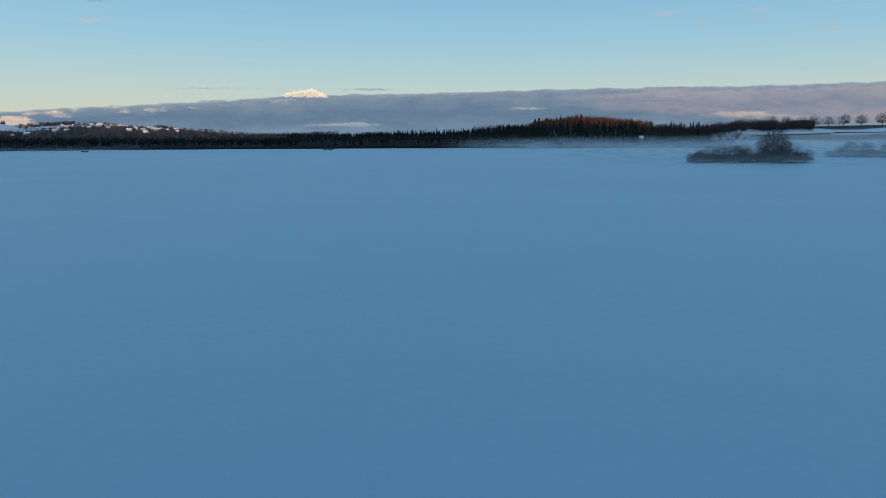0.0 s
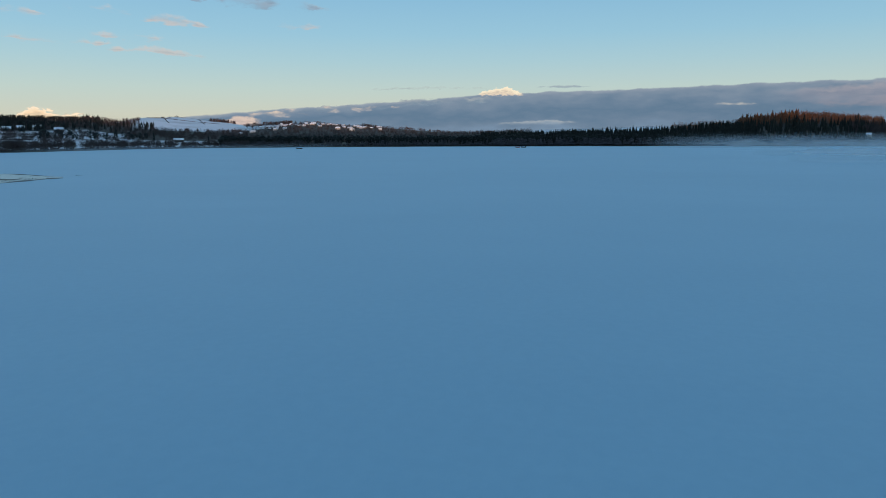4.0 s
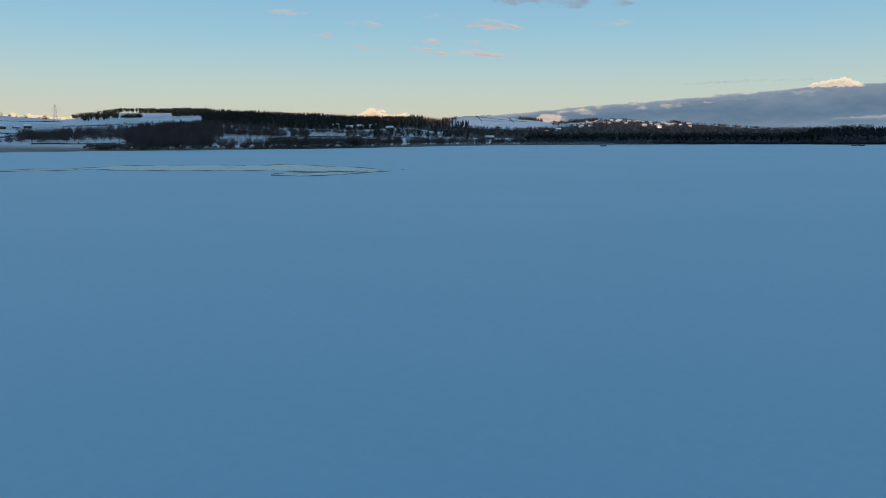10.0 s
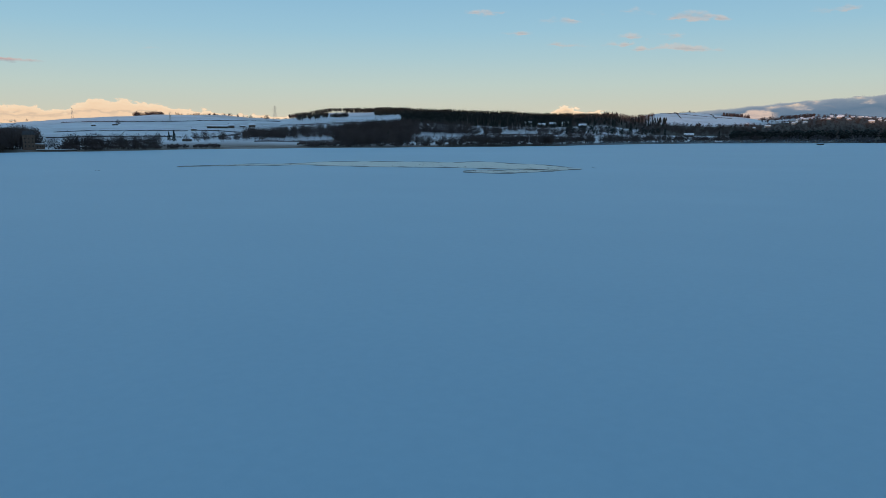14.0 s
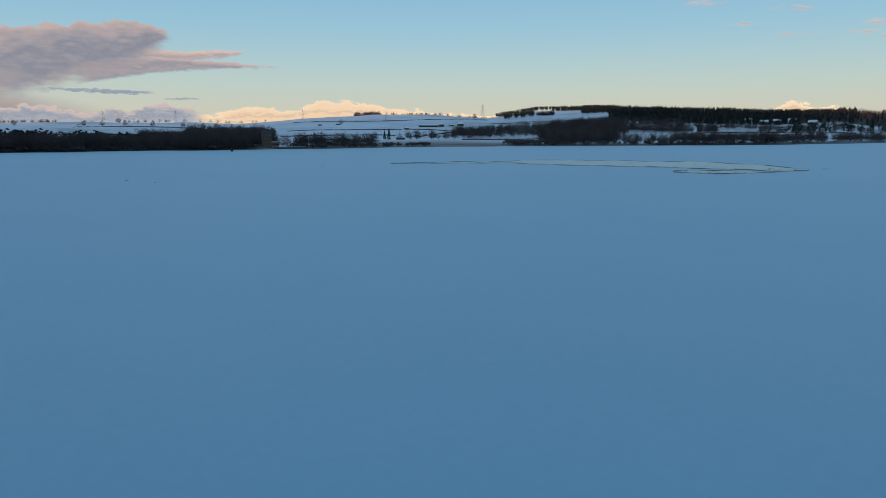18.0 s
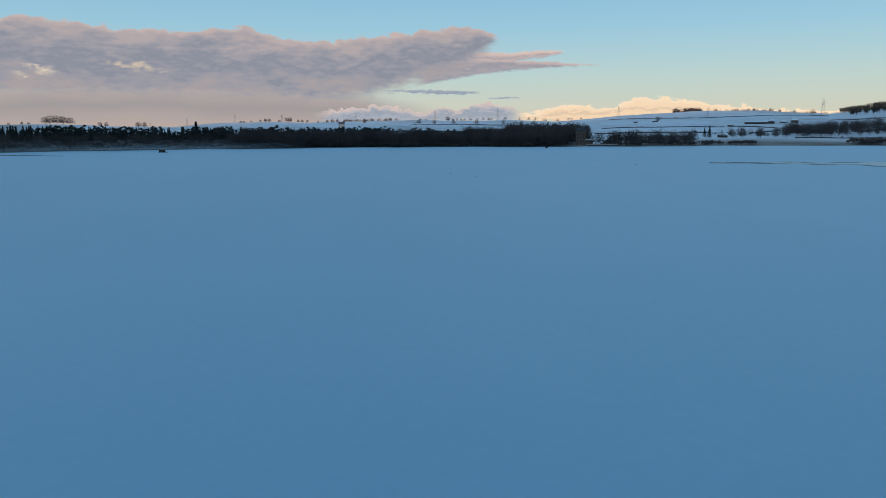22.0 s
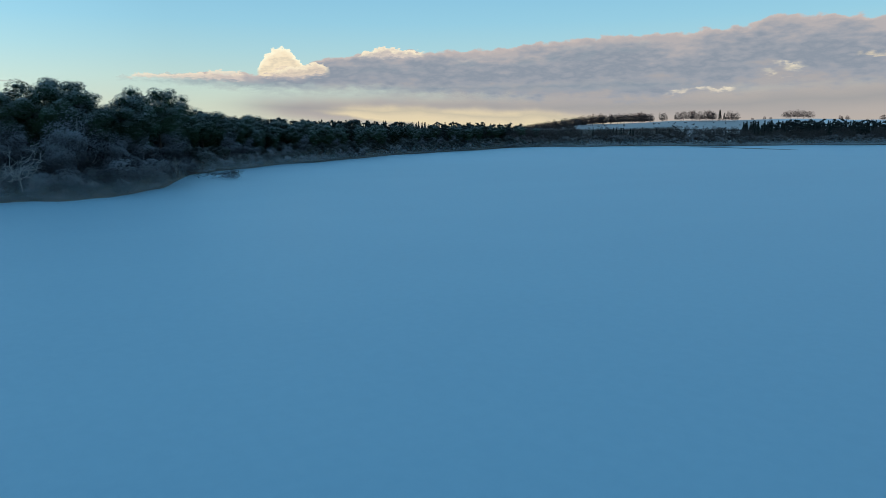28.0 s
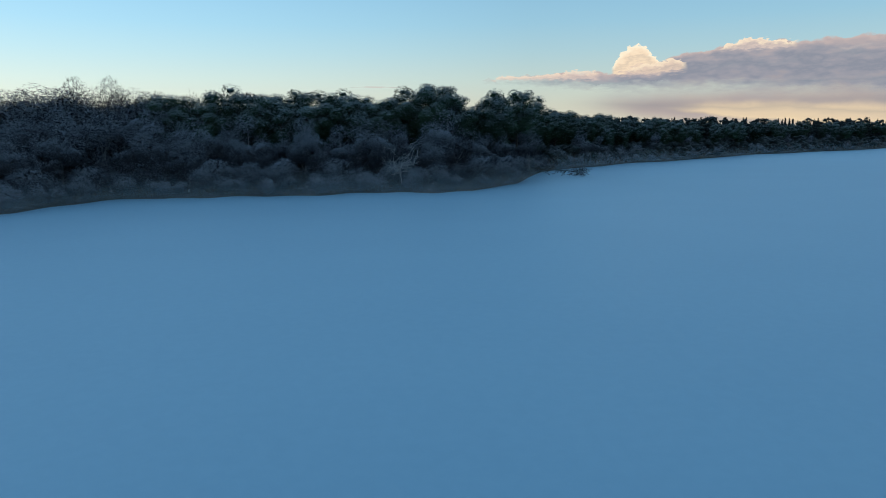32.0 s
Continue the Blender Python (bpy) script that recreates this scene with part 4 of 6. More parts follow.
def far_woods():
    r = np.random.default_rng(3)
    # across the long reach: dark conifers behind a frosted fringe
    wood_of("conifer_wood", "dark spruce and pine plantation on the far shore", (BARK, SPRUCE), [
        (FAR_SPRUCE, *strew(r, 2300, -98, -78, 25, 340, 1.1), 12.5, 19), (FAR_SPRUCE, *strew(r, 300, -105, -97, 60, 330), 12, 20), (FAR_PINE, *strew(r, 160, -90, -76, 25, 60), 15, 20),
        (FAR_PINE, *strew(r, 420, -78, -58, 24, 70), 13, 20), (FAR_SPRUCE, *strew(r, 260, -80, -69, 30, 100), 11, 17), (FAR_SPRUCE, *strew(r, 70, -110, -104, 200, 420), 10, 17)])
    wood_of("frosted_scrub", "frosted grey willow scrub along the far shore", (BARK, SCRUB), [
        (FAR_BUSH, *strew(r, 420, -104, -58, 3, 14), 5, 9), (FAR_PUFF, *strew(r, 420, -104, -79, 8, 36), 9, 15), (FAR_PUFF, *strew(r, 260, -80, -58, 8, 30), 7, 12)])
    wood_of("brown_wood", "leafless brown woodland on the slope below the village", (BARK, TWIGS), [
        (FAR_THICK, *strew(r, 1700, -82, -58.5, 110, 600), 7, 10.5), (FAR_THICK, *strew(r, 420, -71, -58, 600, 860), 5, 9), (FAR_THICK, *strew(r, 120, -70, -60, 930, 1040), 7, 13), (FAR_THICK, *strew(r, 240, -82, -69, 640, 850), 7, 11), (FAR_THICK, *strew(r, 700, -116.8, -104, 200, 330), 12, 18), (FAR_THICK, *strew(r, 340, -112.5, -103.5, 30, 210), 6, 11),
        (FAR_THICK, *strew(r, 620, -60, -51.5, 330, 740), 8, 12)])
    wood_of("russet_wood", "russet larch wood on a low hill in the last sun", (BARK, SUN_RUSSET), [
        (FAR_THICK, *strew(r, 640, -106, -97, 300, 520), 11, 16), (FAR_SPRUCE, *strew(r, 50, -101, -97, 380, 500), 14, 19), (FAR_THICK, *strew(r, 100, -98, -92, 330, 520), 8, 12)])
    # the big dark hill
    wood_of("hill_wood", "dark conifer forest covering a long hill", (BARK, SPRUCE), [
        (FAR_SPRUCE, *strew(r, 1500, -46.5, -33.3, 540, 1180), 8, 15), (FAR_PINE, *strew(r, 700, -50, -33.3, 520, 1150), 8, 14), (FAR_SPRUCE, *strew(r, 160, -33.6, -31.2, 840, 1040), 8, 13), (FAR_SPRUCE, *strew(r, 330, -50, -38, 1150, 1400), 9, 16),
        (FAR_SPRUCE, *strew(r, 70, -53.5, -49.5, 600, 960), 10, 15), (FAR_PINE, *strew(r, 60, -53, -46, 260, 420), 9, 13), (FAR_SPRUCE, *strew(r, 300, -34, -31.2, 1100, 1210), 8, 13), (FAR_SPRUCE, *strew(r, 60, -31.3, -29, 1120, 1190), 6, 12), (FAR_PINE, *strew(r, 200, -32.6, -24.6, 1125, 1165), 8, 13), (FAR_PINE, *strew(r, 150, -33.4, -30.2, 1085, 1130), 5, 10),
        (FAR_PINE, *strew(r, 110, -27.6, -25.2, 760, 960), 8, 12), (FAR_THICK, *strew(r, 60, -29.1, -27.8, 790, 850), 8, 12)])
    wood_of("hillside_wood", "dark leafless woodland on the lower hillside", (BARK, TWIGS), [
        (FAR_THICK, *strew(r, 900, -52, -38, 570, 980), 8, 13), (FAR_THICK, *strew(r, 260, -52.5, -46, 900, 1200), 9, 15), (FAR_BARE, *strew(r, 220, -50, -33.5, 400, 470), 8, 12), (FAR_BARE, *strew(r, 90, -39, -33.5, 430, 560), 9, 13), (FAR_BARE, *strew(r, 150, -41, -33.5, 285, 330), 10, 14), (FAR_BARE, *strew(r, 110, -52, -44, 270, 380), 9, 13),
        (FAR_THICK, *strew(r, 330, -34.4, -28.9, 300, 430), 13, 18), (FAR_BARE, *strew(r, 200, -34.6, -28.4, 215, 330), 12, 17)])
    wood_of("crest_wood", "tree belt on the crest of a snowy hill", (BARK, TWIGS), [
        (FAR_THICK, *strew(r, 90, -54.2, -51.6, 1960, 2060), 9, 15), (FAR_THICK, *strew(r, 60, -57.2, -54.2, 2020, 2080), 8, 16), (FAR_SPRUCE, *strew(r, 80, -59.2, -57.3, 1395, 1440), 9, 13), (FAR_PINE, *strew(r, 40, -63.4, -61.2, 960, 1030), 9, 14), (FAR_PINE, *strew(r, 50, -70, -60, 900, 1000), 7, 11), (FAR_PINE, *strew(r, 22, -69.8, -68.6, 800, 880), 9, 13), (FAR_THICK, *strew(r, 70, -63.2, -59.8, 1040, 1120), 9, 15)])
    # shore trees below the fields
    wood_of("alder_wood", "leafless brown alders and oaks on the shore", (BARK, TWIGS), [
        (FAR_BARE, *strew(r, 150, -45, -28.5, 8, 45), 10, 15), (FAR_BARE, *strew(r, 90, -34, -28, 40, 150), 13, 18), (FAR_THICK, *strew(r, 130, -34, -28.5, 60, 190), 11, 16), (FAR_BARE, *strew(r, 260, -60, -44, 6, 90), 10, 15), (FAR_THICK, *strew(r, 170, -62, -44, 20, 170), 7, 12),
        (FAR_BARE, *strew(r, 210, -28.6, -21.3, 215, 420), 11, 16), (FAR_BUSH, *strew(r, 70, -29.5, -25.4, 4, 30), 4, 8), (FAR_BARE, *strew(r, 22, -21.5, -17, 170, 240), 9, 14), (FAR_BARE, *strew(r, 80, -44, -38, 60, 200), 9, 13)])
    wood_of("shore_scrub", "low leafless scrub at the foot of the fields", (BARK, TWIGS), [
        (FAR_BUSH, *strew(r, 110, -19.5, -8.5, 4, 18), 3, 5.5), (FAR_BARE, *strew(r, 75, -15.2, -9.2, 6, 50), 9, 14), (FAR_BUSH, *strew(r, 260, -61, -29, 3, 24), 3, 6)])
    # the near north shore
    wood_of("oak_wood", "dense dark leafless wood along the shore", (BARK, TWIGS), [
        (MID_THICK, *strew(r, 640, -5.5, 19, 6, 75), 9, 14), (MID_THICK, *strew(r, 260, -7.6, 2, 45, 130), 12, 17), (FAR_THICK, *strew(r, 260, -6.8, -1.2, 130, 380), 13, 18), (FAR_BARE, *strew(r, 230, -5.5, 20, 2, 14), 8, 12.5)])
    wood_of("pine_belt", "dark pine and spruce belt behind the shore scrub", (BARK, SPRUCE), [
        (MID_SPRUCE, *strew(r, 560, 9, 35, 40, 120), 7.5, 13), (MID_PINE, *strew(r, 220, 8, 34, 40, 110), 8.5, 14), (MID_SPRUCE, *strew(r, 14, 37, 49, 55, 120), 5, 8), (MID_PINE, *strew(r, 70, 2, 14, 40, 80), 9, 13.5), (MID_SPRUCE, *strew(r, 12, 43, 48, 130, 200), 5, 7.5)])
    wood_of("frosted_thicket", "grey-brown leafless thicket on the near north shore", (BARK, THICKET), [
        (MID_BUSH, *strew(r, 260, 19, 52, 2, 22), 4, 7.5), (MID_BUSH, *strew(r, 40, 51, 60, 3, 12), 3, 5), (MID_THICK, *strew(r, 430, 8, 52, 8, 55), 6, 10.5), (MID_BUSH, *strew(r, 110, -5, 20, 2, 8), 3, 5)])
    wood_of("ridge_trees", "leafless beeches in a row along a snowy ridge", (BARK, TWIGS), [
        (MID_THICK, *strew(r, 120, 47, 52, 70, 430), 5, 8), (MID_THICK, *strew(r, 90, 36.5, 47, 90, 260), 4, 7), (FAR_BUSH, *strew(r, 50, 34, 48, 260, 560), 1.5, 3.5), (FAR_THICK, *strew(r, 60, -6.8, -2, 30, 90), 13, 17), (FAR_THICK, *strew(r, 60, 7, 11.5, 1080, 1120), 5, 9), (FAR_BARE, *strew(r, 30, -7, 6, 1290, 1330), 8, 12),
        (FAR_BARE, *strew(r, 90, -24.5, -16.4, 1420, 1470), 6, 12), (FAR_THICK, *strew(r, 70, -15.6, -13.7, 1560, 1590), 13, 19), (FAR_THICK, *strew(r, 60, -7.5, -4.5, 300, 500), 10, 14)])


far_woods()


# near shore: trees that stand one by one
def tree_thing(name, shape, bark, leaf, label, group):
    root = new(name)
    wood, crown = shape
    part("trunk", wood, bark, root)
    part("crown", crown, leaf, root)
    return tagged(root, label, "tree", group)


def near_kits():
    pines = [tree_thing("pine_tree", pine_shape(100 + k, 16.0, 300, 18, leaf=0.165, low=0.24 + 0.05 * k, core=0.4), PINE_BARK, PINE, "tall dark green pine with a light dusting of frost", "pines on the near shore") for k in range(6)]
    frost = [tree_thing("birch_tree", broad_shape(120 + k, 11.0, 760, 15, 0.46, leaf=0.125, long=1.8, low=0.18, deep=1.2, forks=6, lobe=(0.13, 0.21), jitter=0.3), BIRCH_BARK, FROSTED, "leafless birch white-grey with hoar frost", "frosted trees on the near shore") for k in range(5)]
    shrub = [tree_thing("shore_bush", bush_shape(140 + k, 4.0, 400, 9, leaf=0.1, long=1.8, jitter=0.3), BARK, FROSTED, "hoar-frosted grey willow bush at the ice edge", "frosted bushes on the near shore") for k in range(4)]
    return pines, frost, shrub


def near_shore():
    pines, frost, shrub = near_kits()
    r = np.random.default_rng(11)
    used = set()

    def put(kit, az, off, s):
        k = int(r.integers(0, len(kit)))
        rr = float(shore(az)) + off
        m = Matrix.LocRotScale(ground_at(az, rr), Euler((0, 0, r.uniform(0, 6.28))), None) @ Matrix.Diagonal((s * r.uniform(0.9, 1.1), s * r.uniform(0.9, 1.1), s, 1))
        if id(kit[k]) in used:
            copy_thing(kit[k], m).scale = m.to_scale()
        else:
            kit[k].matrix_basis = m
            used.add(id(kit[k]))

    # walk along the shore in even steps of ground
    az = 127.0
    while az > 50:
        rs = float(shore(az))
        step = math.degrees(2.3 / rs)
        low = 0.72 + 0.22 * min(1, max(0, (az - 66) / 14))

        def near(kit, o0, o1, s0, s1, chance):
            if r.uniform() < chance:
                put(kit, az + r.uniform(-0.6, 0.6) * step, r.uniform(o0, o1), r.uniform(s0, s1) * low)

        far = 0.45 if az < 66 else 1.0
        near(shrub, 1.0, 3.5, 0.65, 1.1, 0.8 * far)
        near(shrub, 4.0, 8.0, 1.0, 1.7, 1.0 * far)
        near(frost if az > 80 or r.uniform() < 0.4 else pines, 6, 12, 0.6, 0.95, 0.45 * far)
        near(frost if az > 104 or r.uniform() < 0.5 else pines, 11, 18, 0.7, 1.1 if az > 104 else 0.85, 0.5 * far)
        near(frost if az > 107 else pines, 18, 27, 0.75, 0.88 + 0.42 * (az > 107), 0.65 * far)
        near(frost if az > 109 else pines, 26, 40, 0.8, 0.92 + 0.43 * (az > 109), 0.6 * far)
        az -= step
    # the tall ones that break the skyline
    for a, h in ((104.9, 15.3), (102.5, 14.9), (100.7, 15.3), (99.5, 15.9), (98.3, 15.2), (96.8, 15.2), (94.7, 15.5), (93.3, 14.7), (92.0, 15.3), (89.2, 13.5), (87.8, 14.7), (86.7, 16.0), (85.2, 16.7), (84.3, 16.4), (83.2, 14.1), (80.8, 14.3), (79.7, 15.6), (78.4, 16.0), (77.2, 15.5), (75.5, 13.5), (74.2, 13.3), (72.6, 12.0)):
        put(pines, a, 20, h / 17.1)
    # frosted crowns that stand out before the pines
    for a, off, s in ((83.8, 8, 1.1), (85.0, 9, 0.92), (88.8, 8, 0.95), (90.6, 8, 1.0), (92.3, 9, 0.9), (94.9, 8, 1.02), (99.2, 8, 1.06), (100.4, 9, 0.95), (103.0, 9, 1.0), (108.9, 7, 1.16), (106.4, 9, 1.05), (112.0, 8, 1.05)):
        put(frost, a, off, s)
    for a, off, s in ((90.5, 2.2, 0.8), (90.0, 2.8, 0.85), (91.0, 2.5, 0.75), (89.5, 2.0, 0.8), (91.6, 2.6, 0.95)):
        put(shrub, a, off, s)
    for a, h in ((114.9, 14.2), (113.2, 14.8), (111.4, 15.2), (107.0, 14.8), (116.4, 14.2), (112.3, 14.6), (114.0, 14.4), (105.9, 14.4), (110.6, 14.0)):
        put(frost, a, 20, h / 10.6)
    birch = tree_thing("birch_tree", twig_shape(131, 18.0, 7000, 26, 0.2, 0.35, 0.0028, 0.026, sides=6, limbs=22, girth=0.012, stray=0.9), BIRCH_BARK, FROSTED, "tall slender birch standing above the wood", "frosted trees on the near shore")
    for k, (a, off, s) in enumerate(((108.6, 20, 1.0), (110.6, 21, 0.98), (107.7, 22, 0.9))):
        m = Matrix.LocRotScale(ground_at(a, float(shore(a)) + off), Euler((0, 0, k * 2.0)), None) @ Matrix.Diagonal((s, s, s, 1))
        if k:
            copy_thing(birch, m).scale = (s, s, s)
        else:
            birch.matrix_basis = m


near_shore()
rb = np.random.default_rng(5)
wood_of("frosted_wood", "leafless grey wood rising behind the near shore", (BARK, THICKET), [(NEAR_THICK, *strew(rb, 150, 103, 124, 25, 60), 13, 16)])
# Last plot: unseen pines added behind the camera against the low sun.
wood_of("pine_wood", "dark pine wood behind the near shore", (PINE_BARK, SPRUCE), [(MID_PINE, *strew(rb, 330, 74, 118, 42, 100), 10.5, 13.5), (MID_PINE, *strew(rb, 330, 51, 76, 30, 100), 7, 11.8), (MID_BUSH, *strew(rb, 210, 51, 76, 3, 22), 3.5, 7), (MID_SPRUCE, *strew(rb, 200, 52, 76, 60, 200), 8, 11.5), (FAR_PINE, *strew(rb, 160, 121, 215, 10, 330), 13, 17)])

# ---- buildings, pylons and field walls ----
PART_SNOW = simple("slate_with_thin_snow", [(0.05, 0.05, 0.055), (0.10, 0.10, 0.11), (0.26, 0.28, 0.30)], 0.35, 0.7)
ROOF_SNOW = simple("roof_snow", [(0.62, 0.66, 0.72), (0.82, 0.84, 0.87)], 0.6, 0.8, 0.2, 0.05)
HARLING = simple("pale_harled_wall", [(0.42, 0.39, 0.35), (0.62, 0.58, 0.53)], 1.2, 0.9)
STONE = simple("brown_granite_wall", [(0.06, 0.045, 0.038), (0.13, 0.10, 0.08)], 1.5, 0.9)
SANDSTONE = simple("warm_brown_tower_stone", [(0.085, 0.058, 0.046), (0.17, 0.115, 0.09)], 1.5, 0.9)
SLATE = simple("wet_slate", [(0.04, 0.04, 0.045), (0.09, 0.09, 0.10)], 1.5, 0.85)
TIMBER = simple("dark_timber", [(0.03, 0.025, 0.02), (0.08, 0.065, 0.05)], 2.0, 0.8)
DARK_GLASS = simple("dark_window_glass", [(0.012, 0.014, 0.018), (0.03, 0.033, 0.04)], 1.0, 0.1, 0.0, spec=0.6)
STEEL = simple("galvanised_steel", [(0.16, 0.165, 0.17), (0.26, 0.265, 0.27)], 1.0, 0.5, 0.0, metal=0.6)
RED_PAINT = simple("worn_red_paint", [(0.25, 0.035, 0.025), (0.38, 0.07, 0.05)], 2.0, 0.5)
WET_ICE = simple("wet_grey_ice", [(0.12, 0.17, 0.20), (0.24, 0.30, 0.34)], 0.35, 0.25, 0.1, spec=0.6)


def gable(g, l, w, z0, rise, over=0.3, thick=0.25, mat=0):
    """Two sloping roof slabs along x."""
    hl, hw = l / 2 + over, w / 2 + over
    for s in (1, -1):
        v = [(-hl, 0, z0 + rise), (hl, 0, z0 + rise), (hl, s * hw, z0 - over * rise / (w / 2)), (-hl, s * hw, z0 - over * rise / (w / 2))]
        v += [(x, y, z + thick) for x, y, z in v]
        q = [(0, 1, 2, 3), (7, 6, 5, 4), (0, 4, 5, 1), (1, 5, 6, 2), (2, 6, 7, 3), (3, 7, 4, 0)]
        g.add(v, [t for a, b, c, d in q for t in ((a, b, c), (a, c, d))], mat)
    return g


def gable_walls(g, l, w, h, rise):
    hl, hw = l / 2, w / 2
    v = [(-hl, -hw, -1), (hl, -hw, -1), (hl, hw, -1), (-hl, hw, -1), (-hl, -hw, h), (hl, -hw, h), (hl, hw, h), (-hl, hw, h), (-hl, 0, h + rise), (hl, 0, h + rise)]
    return g.add(v, [(0, 1, 5), (0, 5, 4), (2, 3, 7), (2, 7, 6), (1, 2, 6), (1, 6, 5), (3, 0, 4), (3, 4, 7), (5, 6, 9), (7, 4, 8), (4, 5, 9), (4, 9, 8), (6, 7, 8), (6, 8, 9)])


def house(name, l, w, h, rise, wall, label, group="", chimneys=2, windows=3, roof=None, category="house"):
    root = new(name)
    part("wall", gable_walls(Geo(), l, w, h, rise), wall, root)
    part("roof", gable(Geo(), l, w, h, rise), roof or ROOF_SNOW, root, "snow-covered pitched roof")
    for k in range(chimneys):
        c = part("chimney", Geo().box((0.9, 0.7, 1.8)), STONE, root)
        c.location = ((k * 2 - 1) * (l / 2 - 0.6), 0, h + rise + 0.6)
    for s in (-1, 1):
        for k in range(windows):
            x = (k + 0.5) / windows * l - l / 2
            door = k == windows // 2 and s < 0
            o = part("door" if door else "window", Geo().box((1.0, 0.12, 2.0) if door else (1.1, 0.12, 1.3)), TIMBER if door else DARK_GLASS, root)
            o.location = (x, s * (w / 2 + 0.02), 1.0 if door else min(1.6, h * 0.55))
            if not door:
                sill = part("sill", Geo().box((1.3, 0.2, 0.12)), STONE, o)
                sill.location = (0, s * 0.06, -0.7)
    return tagged(root, label, category, group)


def stand(root, az, r, turn=0.0, lift=0.0, scale=1.0):
    """Stand a thing on the ground, its long side turned from square to the line of sight."""
    root.matrix_basis = Matrix.LocRotScale(ground_at(az, r, lift), Euler((0, 0, radians(az + turn))), (scale,) * 3)
    return root


def again(root, az, r, turn=0.0, lift=0.0):
    return copy_thing(root, Matrix.LocRotScale(ground_at(az, r, lift), Euler((0, 0, radians(az + turn))), None))


def village():
    rv = random.Random(4)
    kinds = [house("village_house", l, 7.5, h, 3.2, wl, lab, "houses of the hill village", 2, n) for l, h, wl, lab, n in (
        (11, 5.2, HARLING, "pale two-storey village house with a snowy roof", 3), (14, 3.2, HARLING, "long low pale cottage with a snowy roof", 4),
        (10, 4.8, STONE, "brown stone village house with a snowy roof", 3), (18, 5.5, HARLING, "pale terrace of houses with a snowy roof", 5))]
    for k in range(52):
        az = rv.uniform(-70.5, -61.5) if k < 44 else rv.uniform(-63, -59)
        r = 2330 - 45 * abs(az + 65) / 2 - rv.uniform(0, 330)
        b = kinds[k % 4]
        m = (az, r, rv.uniform(-35, 35))
        if k < 4:
            stand(b, *m, 0, 0.72)
        else:
            again(b, *m).scale = (0.72, 0.72, 0.72)


village()
stand(house("lakeside_house", 13, 8, 5.0, 3.5, HARLING, "white harled house with a snowy roof in the mist", "", 2, 4), -105.1, 1385, 10)
stand(house("hill_cottage", 10, 6.5, 3.0, 2.6, STONE, "small stone cottage on the snowy hillside", roof=ROOF_SNOW),  -17.7, 1150, 5, 0, 0.78)
stand(house("long_barn", 32, 9, 2.6, 1.8, TIMBER, "long dark farm barn with a snowy roof", "", 0, 5, ROOF_SNOW, "barn"), -19.4, 1235, 8)
stand(house("farmhouse", 12, 8, 5.2, 3.2, STONE, "grey stone farmhouse beside the long barn", roof=ROOF_SNOW),  -20.4, 1245, 0, 0, 0.78)
stand(house("hill_farmhouse", 14, 8, 5.0, 3.4, STONE, "stone farmhouse at the end of a walled track", roof=ROOF_SNOW),  -21.9, 1320, -5, 0, 0.78)
stand(house("byre", 11, 6, 2.6, 2.2, STONE, "low stone byre with a snowy roof", "", 0, 3, ROOF_SNOW, "barn"),  -21.2, 1290, 20, 0, 0.78)
stand(house("shore_house", 14, 7, 3.4, 3.0, STONE, "stone cottage among trees near the shore", roof=ROOF_SNOW),  -17.2, 880, 0, 0, 0.78)
stand(house("track_cottage", 9, 6, 3.0, 2.5, STONE, "lone cottage by the upper track", roof=ROOF_SNOW),  -11.0, 1330, 0, 0, 0.78)
stand(house("track_barn", 12, 6, 2.6, 2.2, TIMBER, "small dark barn by the upper track", "", 0, 2, ROOF_SNOW, "barn"),  -12.4, 1350, 0, 0, 0.78)
stand(house("gatehouse", 9, 7, 4.6, 3.2, HARLING, "small pale house among dark trees", roof=PART_SNOW), 11.6, 1130, 0)
for k, (az, r, t, kind) in enumerate(((-45.0, 1440, 15, STONE), (-46.0, 1500, -20, HARLING), (-43.1, 1430, 5, HARLING), (-47.3, 1440, 10, STONE), (-44.2, 1400, 30, STONE))):
    stand(house("hamlet_house", 12 + k, 8, 4.6, 3.6, kind, "hamlet house with a snowy roof under the wooded hill", "houses of the hamlet"), az, r, t)
stand(house("steading", 18, 8, 4.0, 3.4, STONE, "stone farmstead behind the shore trees", "", 2, 4), -55.1, 1480, 0)


